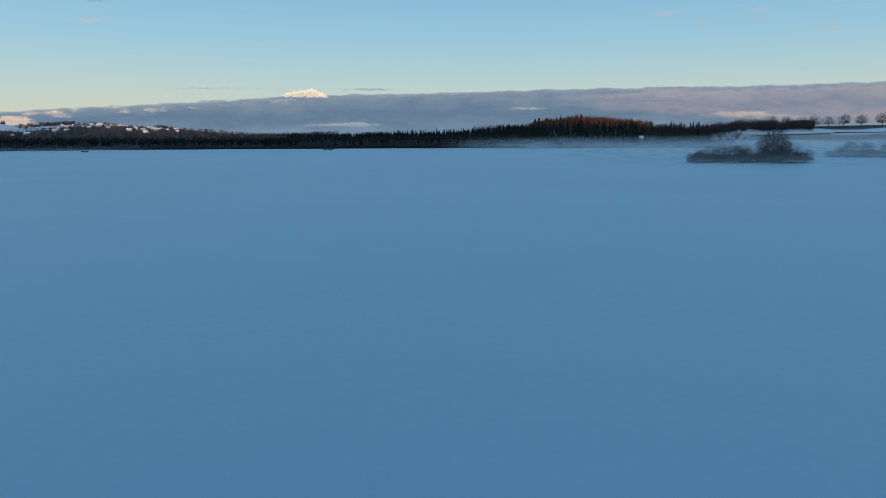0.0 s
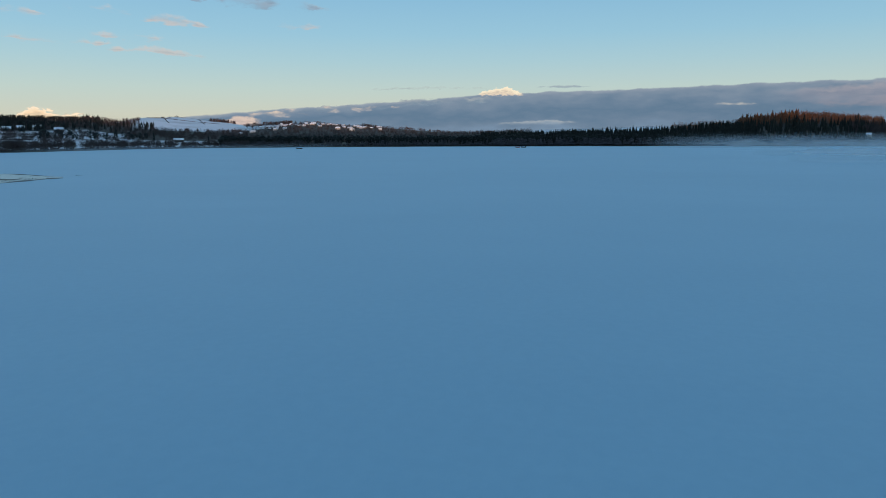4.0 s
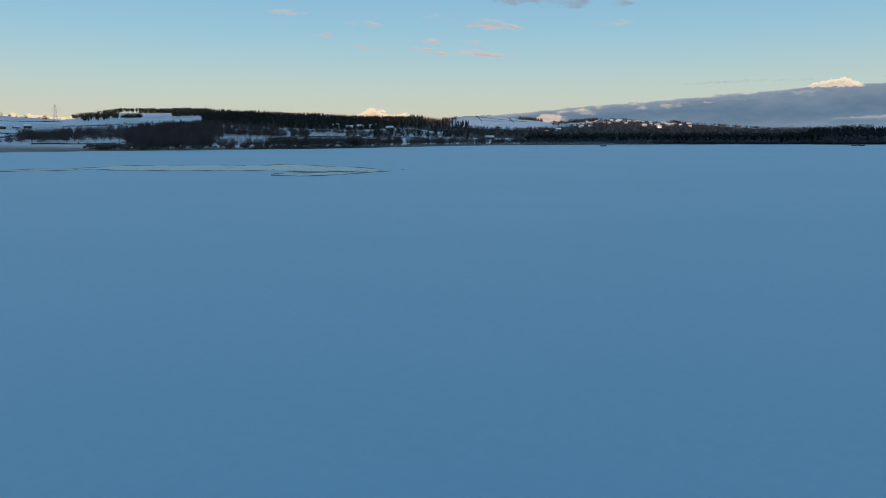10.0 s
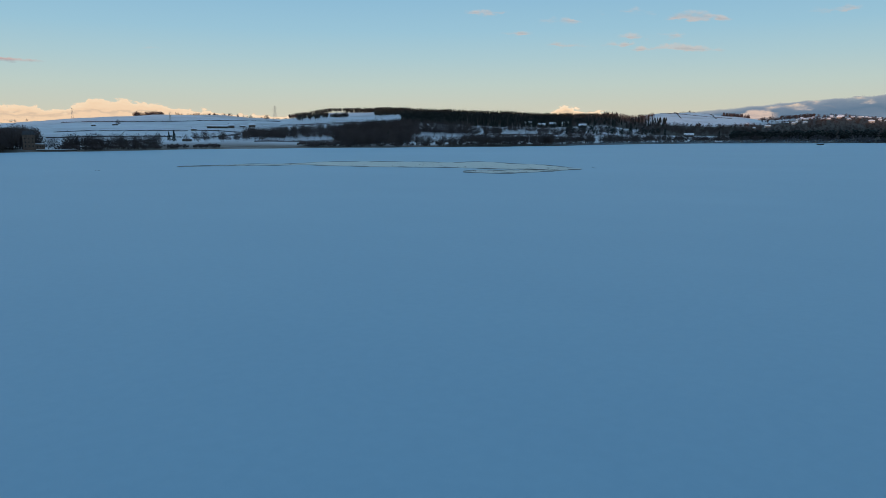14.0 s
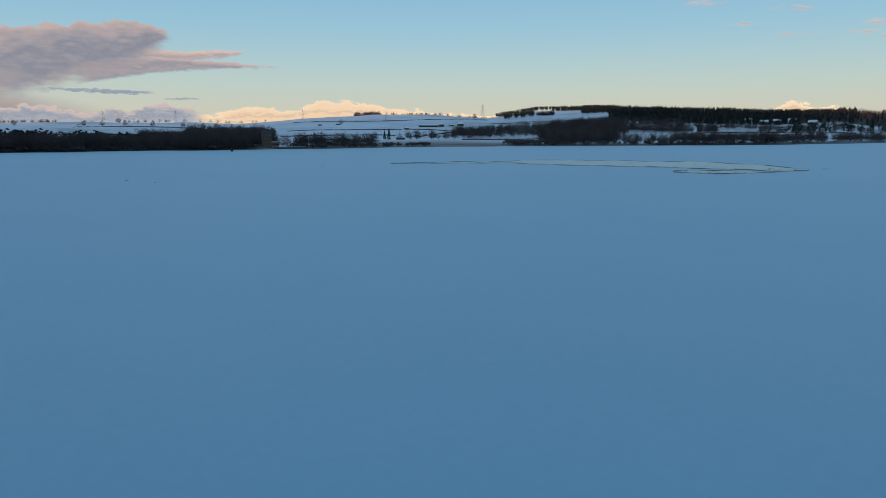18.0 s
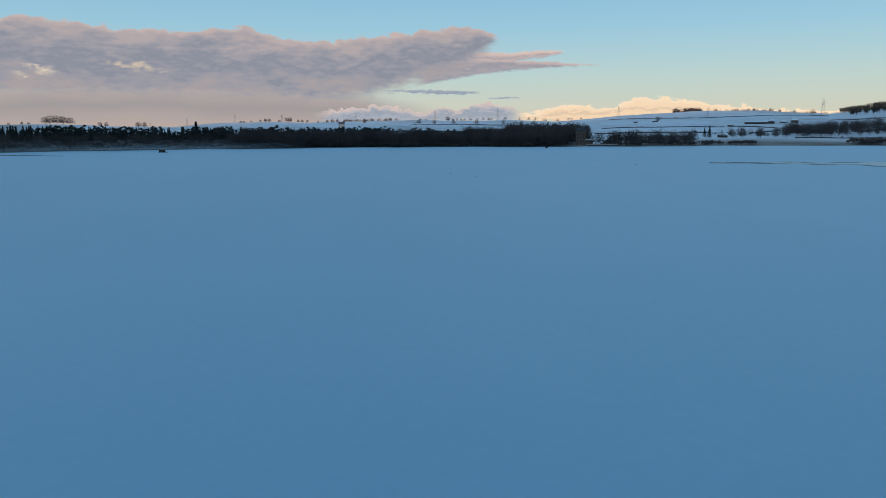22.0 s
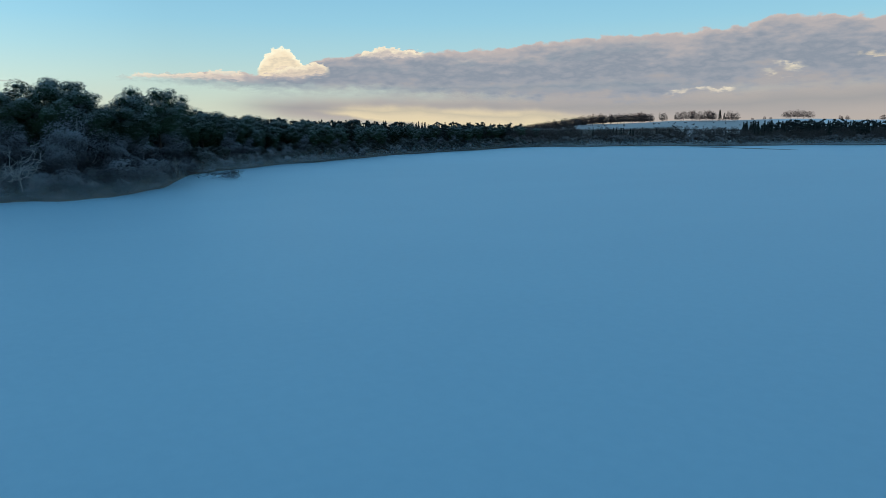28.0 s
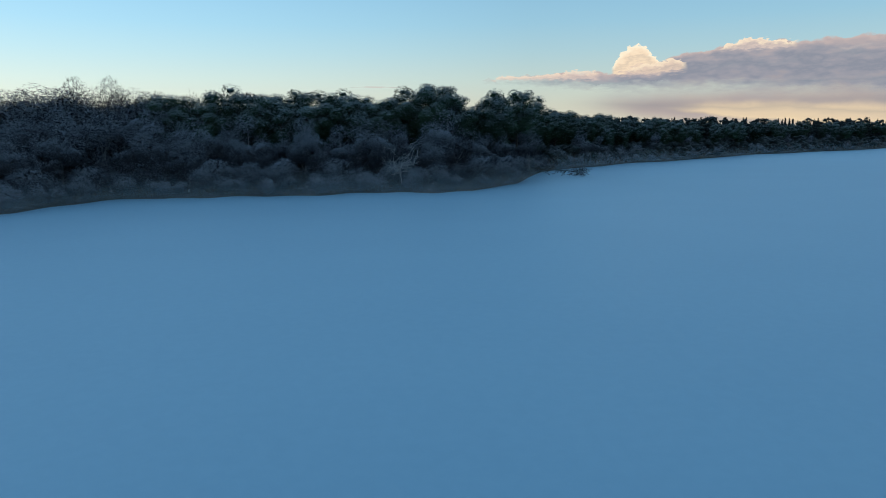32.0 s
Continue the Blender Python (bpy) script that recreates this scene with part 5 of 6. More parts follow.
def tower_house():
    root = new("tower_house")
    part("keep", Geo().box((10.5, 9.5, 15), (0, 0, 6.0)), SANDSTONE, root)
    part("parapet", Geo().box((11.1, 10.1, 0.9), (0, 0, 13.4)), SANDSTONE, root)
    for k in range(9):
        for y in (-4.9, 4.9):
            part("merlon", Geo().box((0.7, 0.4, 0.8)), STONE, root).location = (-5.0 + k * 1.25, y, 14.2)
    roof = part("roof", gable(Geo(), 8.6, 7.0, 13.6, 4.2, 0.1), SLATE, root, "steep slate cap-house roof")
    for x, y, h in ((-4.6, -4.2, 3.2), (-1.2, -4.4, 2.6), (2.2, -4.4, 3.6), (4.6, 4.2, 3.2), (4.8, -4.2, 2.4)):
        part("turret", Geo().tube([(x, y, 11.5), (x, y, 14.4)], (0.95, 0.95), 8), SANDSTONE, root)
        part("turret_roof", Geo().tube([(x, y, 14.3), (x, y, 14.4 + h * 1.45)], (1.25, 0.06), 8), SLATE, root, "pointed slate turret roof")
    part("wing", Geo().box((9, 7, 6.2), (8.8, 1.0, 2.1)), SANDSTONE, root)
    part("wing_roof", gable(Geo(), 9, 7, 0, 0.4, 0.1), ROOF_SNOW, root).location = (8.8, 1.0, 5.2)
    for x in (-3.2, 0, 3.2):
        for z in (3.5, 7.2, 10.6):
            part("window", Geo().box((0.8, 0.2, 1.4)), DARK_GLASS, root).location = (x, -4.78, z)
    for x in (6.8, 9.2, 11.4):
        part("window", Geo().box((0.8, 0.2, 1.2)), DARK_GLASS, root).location = (x, -2.52, 2.6)
    part("chimney", Geo().box((1.0, 1.0, 2.6), (-2.8, 1, 16.6)), STONE, root)
    tagged(root, "brown stone tower house with pointed turrets at the shore", "castle")
    stand(root, -6.95, 606, 0, 0.3, 0.74)
    wall = new("garden_wall")
    part("wall_body", Geo().box((26, 0.5, 2.0), (0, 0, 0.6)), STONE, wall)
    part("coping", Geo().box((26.2, 0.7, 0.25), (0, 0, 1.7)), ROOF_SNOW, wall, "snow along the wall top")
    stand(tagged(wall, "low stone garden wall with snow on its top", "wall"), -8.6, 600)


tower_house()


def pylon(h=30.0):
    root = new("pylon")
    w0, w1 = 0.11 * h, 0.022 * h
    corner = lambda k, t: np.array((((k in (1, 2)) * 2 - 1) * (w0 * (1 - t) + w1 * t), ((k in (2, 3)) * 2 - 1) * (w0 * (1 - t) + w1 * t), h * t))
    for k in range(4):
        part("leg", Geo().tube([corner(k, 0) - (0, 0, 1), corner(k, 1)], (0.15, 0.09), 4), STEEL, root)
    brace = Geo()
    ts = (0, 0.22, 0.42, 0.58, 0.7, 0.8, 0.9, 1.0)
    for a, b in zip(ts, ts[1:]):
        for k in range(4):
            brace.tube([corner(k, a), corner((k + 1) % 4, b)], (0.055, 0.055), 3).tube([corner((k + 1) % 4, a), corner(k, b)], (0.055, 0.055), 3)
    part("bracing", brace, STEEL, root)
    for t, reach in ((0.66, 0.13), (0.79, 0.17), (0.92, 0.13)):
        arm = Geo()
        for s in (-1, 1):
            arm.tube([(0, 0, h * t + 0.03 * h), (s * reach * h, 0, h * t)], (0.09, 0.06), 3).tube([(0, 0, h * t - 0.01 * h), (s * reach * h, 0, h * t)], (0.07, 0.06), 3)
            arm.tube([(s * reach * h, 0, h * t), (s * reach * h, 0, h * t - 0.05 * h)], (0.1, 0.1), 3)
        part("crossarm", arm, STEEL, root)
    return tagged(root, "grey lattice steel power pylon on the snowy ridge", "pylon", "pylons of the power line")


first = pylon()
stand(first, -23.62, 1735, 20, 0, 1.15)
for az, r, s in ((-16.1, 1480, 0.66), (-9.72, 2080, 0.85), (-0.52, 1820, 0.95), (4.33, 1880, 0.98), (10.5, 1740, 0.62), (16.1, 1640, 0.62), (19.57, 1560, 0.68), (22.97, 1470, 0.5), (25.5, 1420, 0.3), (-60.7, 2370, 0.68), (-72.1, 2230, 0.5), (-76.95, 2180, 0.5), (-49.0, 2350, 0.4)):
    p = again(first, az, r, 20)
    p.scale = (s,) * 3


def field_wall(az0, r0, az1, r1, h=1.25, w=1.6, hedge=True):
    """A hedge or stone dyke that follows the ground between two points."""
    a, b = aim(az0, r0), aim(az1, r1)
    n = max(4, int((b - a).length / 14))
    g, rw = Geo(), np.random.default_rng(int(r0))
    pts = []
    for k in range(n + 1):
        q = a.lerp(b, k / n)
        r, az = math.hypot(q.x, q.y), math.degrees(math.atan2(-q.x, q.y))
        pts.append((q.x, q.y, float(land(az, r)) - 0.3))
    pts = np.array(pts)
    d = pts[-1] - pts[0]
    side = np.array((-d[1], d[0], 0)) / np.hypot(d[0], d[1]) * w / 2
    hs = h * rw.uniform(0.7, 1.3, n + 1)
    v = np.concatenate([np.stack([p - side, p - side * 0.6 + (0, 0, t), p + side * 0.6 + (0, 0, t), p + side]) for p, t in zip(pts, hs)])
    f = [t for k in range(n) for j in range(3) for t in ((4 * k + j, 4 * k + j + 1, 4 * k + j + 5), (4 * k + j, 4 * k + j + 5, 4 * k + j + 4))]
    g.add(v, f)
    if hedge:
        i = rw.integers(0, n, n * 8)
        t = rw.uniform(0, 1, (n * 8, 1))
        g.blades(pts[i] * (1 - t) + pts[i + 1] * t + rw.normal(size=(n * 8, 3)) * (0.5, 0.5, 0.3) + (0, 0, h), 1.3, 0, 1.4)
    tagged(part("field_hedge" if hedge else "field_wall", g, TWIGS if hedge else STONE), "leafless brown hedge between snowy fields" if hedge else "grey drystone wall between snowy fields", "hedge" if hedge else "wall", "field boundaries")


for row in ((-8.5, 1120, -17.3, 1138), (-17.9, 1150, -22.5, 1120), (-8, 925, -16, 978), (-16, 982, -19, 968), (-9, 1560, -15, 1500), (-15, 1500, -24, 1600), (-19, 1000, -24, 1230), (-3, 1330, 6, 1300), (-24, 1420, -31, 1330), (-27, 1330, -33, 1360), (-9, 780, -15, 850),
            (-36, 900, -46, 1120), (-22, 860, -30, 900), (-53, 2700, -58, 2500), (-54.5, 2300, -54, 3000), (-57, 2350, -56.5, 2950), (-113, 1330, -122, 1345), (-40, 1080, -50, 1300), (-3, 1000, 8, 980), (31, 700, 44, 720)):
    field_wall(*row)
for row in ((-12.5, 925, -13, 1125), (6.3, 1250, 5.6, 1700)):
    field_wall(*row, h=0.9, w=0.6, hedge=False)


# ---- trees that stand alone ----
def lone(kind, seed, h, label, group=""):
    if kind == "conifer":
        return tree_thing("conifer_tree", spruce_shape(seed, h, 420, leaf=0.09 * h ** 0.8, wide=0.32), BARK, SPRUCE, label, group)
    return tree_thing("bare_tree", twig_shape(seed, h, 1300, 14, 0.44, 0.1, 0.015, 0.06, sides=5, limbs=9), BARK, TWIGS, label, group)


def lone_trees():
    ridge = [lone("bare", 300 + k, 20.0, "broad leafless beech on the snowy ridge", "beeches along the ridge") for k in range(3)]
    rows = [(-118.75, 1430, 1.0), (-119.75, 1440, 0.95), (-121.0, 1440, 1.05), (-117.8, 1430, 0.9), (-116.9, 1420, 1.05), (-116.1, 1420, 0.95), (-115.2, 1430, 1.0), (-114.2, 1440, 1.0), (-113.1, 1440, 0.8), (-112.2, 1450, 0.85), (-122.3, 1440, 1.0),
            (30.7, 1280, 0.62), (31.1, 1285, 0.7), (31.5, 1280, 0.72), (31.9, 1283, 0.7), (32.2, 1290, 0.62), (3.35, 1860, 0.62), (-23.0, 1800, 0.6), (-25.0, 1760, 0.75)]
    for k, (az, r, s) in enumerate(rows):
        t = stand(ridge[k], az, r, 40 * k) if k < 3 else again(ridge[k % 3], az, r, 40 * k)
        t.scale = (s * 1.5, s * 1.5, s * (1.15 if az < -100 else 1.05))
    small = [lone("bare", 310 + k, 9.0, "small leafless hedgerow tree in a snowy field", "hedgerow trees") for k in range(2)]
    for k, (az, r) in enumerate(((5.6, 1330), (4.4, 1320), (2.9, 1330), (1.1, 1320), (-1.0, 1330), (-2.4, 1325), (-3.3, 1325), (9.8, 1330), (-19.75, 850), (-18.6, 845), (-15.2, 830), (-8.1, 606), (-8.5, 612), (-12.6, 1345), (-22.6, 860), (-42.0, 900), (-46.5, 1010), (-48, 1060), (-52.5, 1240))):
        t = stand(small[k], az, r, 30 * k) if k < 2 else again(small[k % 2], az, r, 50 * k)
        t.scale = (1.5,) * 3 if k == 8 else (1.2, 1.2, 1.2)
    con = [lone("conifer", 320 + k, 15.0, "tall dark conifer standing above its neighbours", "lone conifers") for k in range(2)]
    for k, (az, r, s) in enumerate(((-16.3, 850, 0.85), (-15.95, 855, 0.7), (22.36, 575, 1.12), (36.6, 1040, 0.95), (36.3, 1045, 0.7), (-50.9, 1480, 1.3), (-53.4, 1380, 1.2), (-48.2, 1500, 1.1), (-57.2, 1420, 1.0), (44.5, 560, 0.45), (43.6, 560, 0.5), (42.9, 565, 0.45), (41.0, 570, 0.42), (-32.2, 790, 0.9), (-104.5, 1650, 1.3), (-109.3, 1560, 1.1), (-108.9, 1560, 1.0))):
        t = stand(con[k], az, r, 30 * k) if k < 2 else again(con[k % 2], az, r, 50 * k)
        t.scale = (s,) * 3


lone_trees()


def ridge_beeches():
    """The belt of round-headed beeches that climbs the ridge, and the clumps on its crest."""
    rr = np.random.default_rng(77)
    kit = [tree_thing("beech_tree", twig_shape(330 + k, 13.0, 900, 12, 0.46, 0.05, 0.026, 0.07, sides=4, limbs=6), BARK, TWIGS, "round-headed leafless beech on the snowy ridge", "beech belt on the ridge") for k in range(4)]
    line = np.array(((36.9, 1030, 12.4), (38.4, 1024, 13.8), (39.3, 1120, 12.7), (40.2, 1120, 12.0), (41.5, 1120, 14.6), (42.2, 1100, 15.0), (43.5, 1052, 11.5), (44.9, 1009, 13.0), (46.1, 974, 12.5), (47.3, 869, 11.0), (48.4, 835, 9.7), (49.8, 714, 6.8), (50.8, 650, 6.0)))
    n = 0
    for az in np.concatenate([np.arange(41.5, 50.8, 0.3), [40.5, 39.5, 39.0, 38.5, 38.05, 37.4, 37.0, 35.9, 35.6]]):
        for row in range(2):
            if row and az < 41.4 and az not in (38.5, 37.4):
                continue
            a = float(az + rr.uniform(-0.14, 0.14))
            r, h = np.interp(a, line[:, 0], line[:, 1]) + row * 14 + rr.uniform(-6, 6), np.interp(a, line[:, 0], line[:, 2])
            t = stand(kit[n], a, float(r), 40 * n) if n < 4 else again(kit[n % 4], a, float(r), 40 * n)
            s = float(h) / 11 * rr.uniform(0.86, 1.08)
            t.scale = (s * rr.uniform(0.9, 1.2), s * rr.uniform(0.9, 1.2), s)
            n += 1
    for a, r, s in ((19.15, 1590, 0.5), (18.9, 1590, 0.45), (18.4, 1590, 0.4), (17.7, 1590, 0.5), (17.35, 1600, 0.7), (17.05, 1600, 0.72), (16.3, 1600, 0.5), (15.75, 1560, 0.95), (15.5, 1560, 0.9), (14.9, 1580, 0.6), (14.6, 1580, 0.55), (14.2, 1580, 0.55), (13.4, 1560, 0.45), (12.7, 1560, 0.6), (12.3, 1560, 0.72), (11.9, 1560, 0.7), (11.4, 1560, 0.6), (28.8, 1270, 0.62), (28.4, 1270, 0.6), (26.3, 1290, 0.8), (25.9, 1290, 0.78), (34.4, 1220, 0.35), (33.6, 1230, 0.4), (33.2, 1230, 0.35)):
        again(kit[n % 4], a, r, 40 * n).scale = (s * 1.1, s * 1.1, s)
        n += 1


ridge_beeches()


# ---- the island ----
def island(az, r, half_az, depth, label):
    """A low hummock of frozen reeds and earth."""
    n, v = 48, []
    rings = (1.0, 0.85, 0.6, 0.3, 0.05)
    c, ri = aim(az, r), np.random.default_rng(int(r))
    wob = 1 + 0.12 * np.sin(np.arange(n) * 0.9 + ri.uniform(0, 6)) + 0.05 * ri.normal(size=n)
    along, out = aim(az + 90, 1.0), aim(az, 1.0)
    for k, f in enumerate(rings):
        for j in range(n):
            w = 2 * math.pi * j / n
            q = c + along * (math.cos(w) * r * radians(half_az) * f * wob[j]) + out * (math.sin(w) * depth * f * wob[j])
            v.append((q.x, q.y, -0.05 + 0.9 * (1 - f) ** 0.6))
    f = [t for k in range(len(rings) - 1) for j in range(n) for t in ((k * n + j, k * n + (j + 1) % n, k * n + n + (j + 1) % n), (k * n + j, k * n + n + (j + 1) % n, k * n + n + j))]
    g = Geo().add(v, f)
    tagged(part("island", g, simple("frozen_earth", [(0.06, 0.055, 0.05), (0.2, 0.19, 0.18), (0.5, 0.52, 0.55)], 0.5, 0.9)), label, "island", kind="structure")


def islands():
    island(-112.7, 342, 4.2, 9, "low scrubby island locked in the ice")
    island(-120.0, 478, 2.6, 8, "second low island fading into mist")
    big = tree_thing("island_tree", twig_shape(401, 15.0, 5200, 22, 0.42, 0.04, 0.011, 0.05, sides=6, limbs=16, stray=0.6), BARK, TWIGS, "large leafless oak on the island", "trees on the island")
    stand(big, -114.45, 342, 0, 0.4)
    big.scale = (1.3, 1.3, 1.0)
    small = tree_thing("island_tree", twig_shape(402, 9.5, 1900, 14, 0.5, 0.01, 0.015, 0.06, sides=5, limbs=9, stray=0.6), BARK, TWIGS, "small leafless tree on the island", "trees on the island")
    stand(small, -111.0, 340, 0, 0.4, 1.0)
    for az, r, s, t in ((-111.7, 343, 0.9, 70), (-112.35, 341, 0.95, 150), (-110.3, 342, 0.8, 310), (-109.6, 341, 0.68, 120), (-115.5, 340, 1.0, 200), (-114.9, 344, 0.85, 260), (-116.6, 341, 0.66, 20), (-112.9, 344, 0.7, 80), (-108.8, 341, 0.5, 190), (-109.3, 341, 0.5, 250), (-112.4, 345, 0.7, 10), (-113.7, 338, 0.7, 90), (-115.2, 338, 0.6, 300), (-119.2, 478, 1.0, 30), (-120.2, 480, 0.95, 100), (-121.4, 478, 0.9, 160), (-118.6, 477, 0.7, 10)):
        copy_thing(small, Matrix.LocRotScale(aim(az, r, 0.1), Euler((0, 0, radians(t))), None)).scale = (s * 1.1, s * 1.1, s)
    ri = np.random.default_rng(21)
    b = tree_thing("island_bush", bush_shape(410, 3.0, 130, 8, 0.09, 0.8, 4.0), BARK, TWIGS, "brown leafless bush on the island", "bushes on the island")
    stand(b, -108.9, 341, 0, 0.2)
    for k in range(34):
        az = -109.0 - 7.6 * (k + ri.uniform(0, 1)) / 34
        copy_thing(b, Matrix.LocRotScale(aim(az, 338 + ri.uniform(-3, 7), 0.15), Euler((0, 0, ri.uniform(0, 6))), None)).scale = (1.7, 1.7, ri.uniform(1.1, 2.0))
    for k in range(12):
        copy_thing(b, Matrix.LocRotScale(aim(-118.0 - 4.0 * k / 12, 474 + ri.uniform(-3, 6), 0.15), Euler((0, 0, ri.uniform(0, 6))), None)).scale = (1.9, 1.9, ri.uniform(1.2, 2.0))


islands()


# ---- on the ice ----
def sheet(name, rows, mat, label, z, category, kind="structure", grow=0.0, ragged=0.6, seed=0):
    """A flat sheet on the ice between a near and a far edge: (heading, near, far)."""
    t = np.array(sorted(rows), float)
    az = np.linspace(t[0, 0], t[-1, 0], 420)
    lo, hi = np.interp(az, t[:, 0], t[:, 1]), np.interp(az, t[:, 0], t[:, 2])
    rs = np.random.default_rng(seed)
    wob = sum(rs.uniform(0.3, 1) / k * np.sin(az * k * 1.9 + rs.uniform(0, 6)) for k in (1, 2, 3.3, 5.1, 8.2, 13.7, 21.9))
    fade = np.clip((hi - lo) / 4, 0.1, 1) * ragged
    lo, hi = lo + wob * fade - grow, hi + wob[::-1] * fade * 1.2 + grow
    w = np.radians(az)
    v = np.concatenate([np.stack([-q * np.sin(w), q * np.cos(w), np.full(len(w), z)], 1) for q in (lo, hi)])
    n = len(az)
    f = [t for j in range(n - 1) for t in ((j, n + j, n + j + 1), (j, n + j + 1, j + 1))]
    return tagged(part(name, Geo().add(v, f), mat), label, category, kind=kind)


def make_water():
    m, nt, b = material("sky_pale_water")
    n = noise_of(nt, 0.5, 3)
    # Pale base colour paints in the sky that the water mirrors.
    nt.links.new(ramp(nt, n, [(0.3, (0.30, 0.37, 0.37)), (0.7, (0.40, 0.47, 0.46))]), b.inputs["Base Color"])
    b.inputs["Roughness"].default_value, b.inputs["IOR"].default_value = 0.3, 1.33
    bump(nt, b, noise_of(nt, 1.3, 2), 0.003, 0.02)
    return m


WATER = make_water()
DARK_ICE = simple("dark_thin_ice", [(0.02, 0.03, 0.035), (0.05, 0.065, 0.075)], 0.3, 0.6, 0.1, spec=0.2)
POOL = ((-16.4, 254, 255), (-19.9, 256, 262), (-21.9, 257, 271), (-23.5, 256, 267), (-25.8, 261, 274), (-27, 250, 288), (-30.8, 237, 288), (-33, 234, 284), (-35, 230, 280), (-37.4, 228, 271), (-39.3, 221, 284), (-42, 217, 260), (-44.6, 214, 246), (-46.4, 214, 226), (-47.3, 217, 219))
LOBE = ((-38.1, 197.5, 199), (-39.3, 193, 207), (-41.1, 190, 206), (-42.8, 194, 208), (-44.6, 202, 212), (-46.3, 212, 215))
for rows, s in ((POOL, 1), (LOBE, 2)):
    sheet("thin_ice", rows, DARK_ICE, "rim of thin wet grey ice round the open water", 0.012, "thin ice", grow=3.6, ragged=1.5, seed=s)
    sheet("open_water", rows, WATER, "still open water, the mirrored pale sky put into its colour", 0.024, "open water", ragged=2.2, seed=s + 5)
sheet("water_lead", ((31.3, 350, 356), (33, 360, 371), (36, 382, 397), (38.6, 405, 415)), DARK_ICE, "dark lead of thin ice near the north shore", 0.012, "thin ice", ragged=0.3, seed=3)
sheet("water_lead", ((-98.5, 820, 824), (-97.5, 818, 834), (-96.4, 822, 828)), WET_ICE, "faint dark patch of thin ice", 0.012, "thin ice", ragged=0.3, seed=4)


def fragments():
    """Small dark lumps that stand in for the specks along the pool."""
    rf, g = np.random.default_rng(31), Geo()
    t, l = np.array(sorted(POOL), float), np.array(sorted(LOBE), float)
    for k in range(520):
        tab = t if k % 4 else l
        az = rf.uniform(tab[0, 0] + 0.8, tab[-1, 0] - 0.3)
        lo, hi = np.interp(az, tab[:, 0], tab[:, 1]), np.interp(az, tab[:, 0], tab[:, 2])
        edge = rf.uniform()
        q = lo + (hi - lo) * (rf.uniform(0, 1) if edge < 0.55 else (rf.uniform(-0.05, 0.12) if edge < 0.75 else rf.uniform(0.9, 1.08)))
        p = aim(az, float(q))
        s = rf.uniform(0.07, 0.2)
        g.box((s * 1.5, s, s * rf.uniform(0.4, 0.8)), (p.x, p.y, 0.1), rf.uniform(0, 3), 0, 0.6)
    for az, r, n in ((2.95, 169, 4), (1.24, 157, 2), (-18.2, 255, 14), (-48.3, 226, 5), (-11, 233, 4), (53.0, 372, 4)):
        for _ in range(n):
            p = aim(az + rf.normal() * 0.12, r + rf.normal() * 0.8)
            s = rf.uniform(0.1, 0.25)
            g.box((s * 1.8, s, s * 0.6), (p.x, p.y, 0.08), rf.uniform(0, 3), 0, 0.6)
    tagged(part("speck_lump", g, simple("dark_speck", [(0.03, 0.035, 0.04), (0.12, 0.13, 0.14)], 2.0, 0.6)), "scattered small dark lumps standing in for specks on the pool and ice", "ice fragments", kind="stuff")


fragments()


def boat(name, l, paint, label):
    root = new(name)
    rows = []
    for t in np.linspace(-1, 1, 9):
        w = 0.2 * l * max(0.06, 1 - abs(t) ** 2.6 * (1.0 if t > 0 else 0.45))
        sheer = 0.05 * l * t * t
        rows.append([(t * l / 2, s * w * k, z + (sheer if z > 0.2 else 0)) for s, k, z in ((-1, 1, 0.62), (-1, 0.75, 0.1), (0, 0, 0.0), (1, 0.75, 0.1), (1, 1, 0.62), (1, 0.9, 0.62), (1, 0.66, 0.2), (0, 0, 0.12), (-1, 0.66, 0.2), (-1, 0.9, 0.62))])
    v, n = np.array(rows).reshape(-1, 3), 10
    f = [t for i in range(8) for j in range(n) for t in ((i * n + j, i * n + (j + 1) % n, (i + 1) * n + (j + 1) % n), (i * n + j, (i + 1) * n + (j + 1) % n, (i + 1) * n + j))]
    f += [(i * n, i * n + j, i * n + j + 1) for i in (0, 8) for j in range(1, n - 1)]
    part("hull", Geo().add(v, f), paint, root)
    for x in (-0.2, 0.12):
        part("thwart", Geo().box((0.28, 0.34 * l, 0.06), (x * l, 0, 0.45)), TIMBER, root)
    return tagged(root, label, "boat")


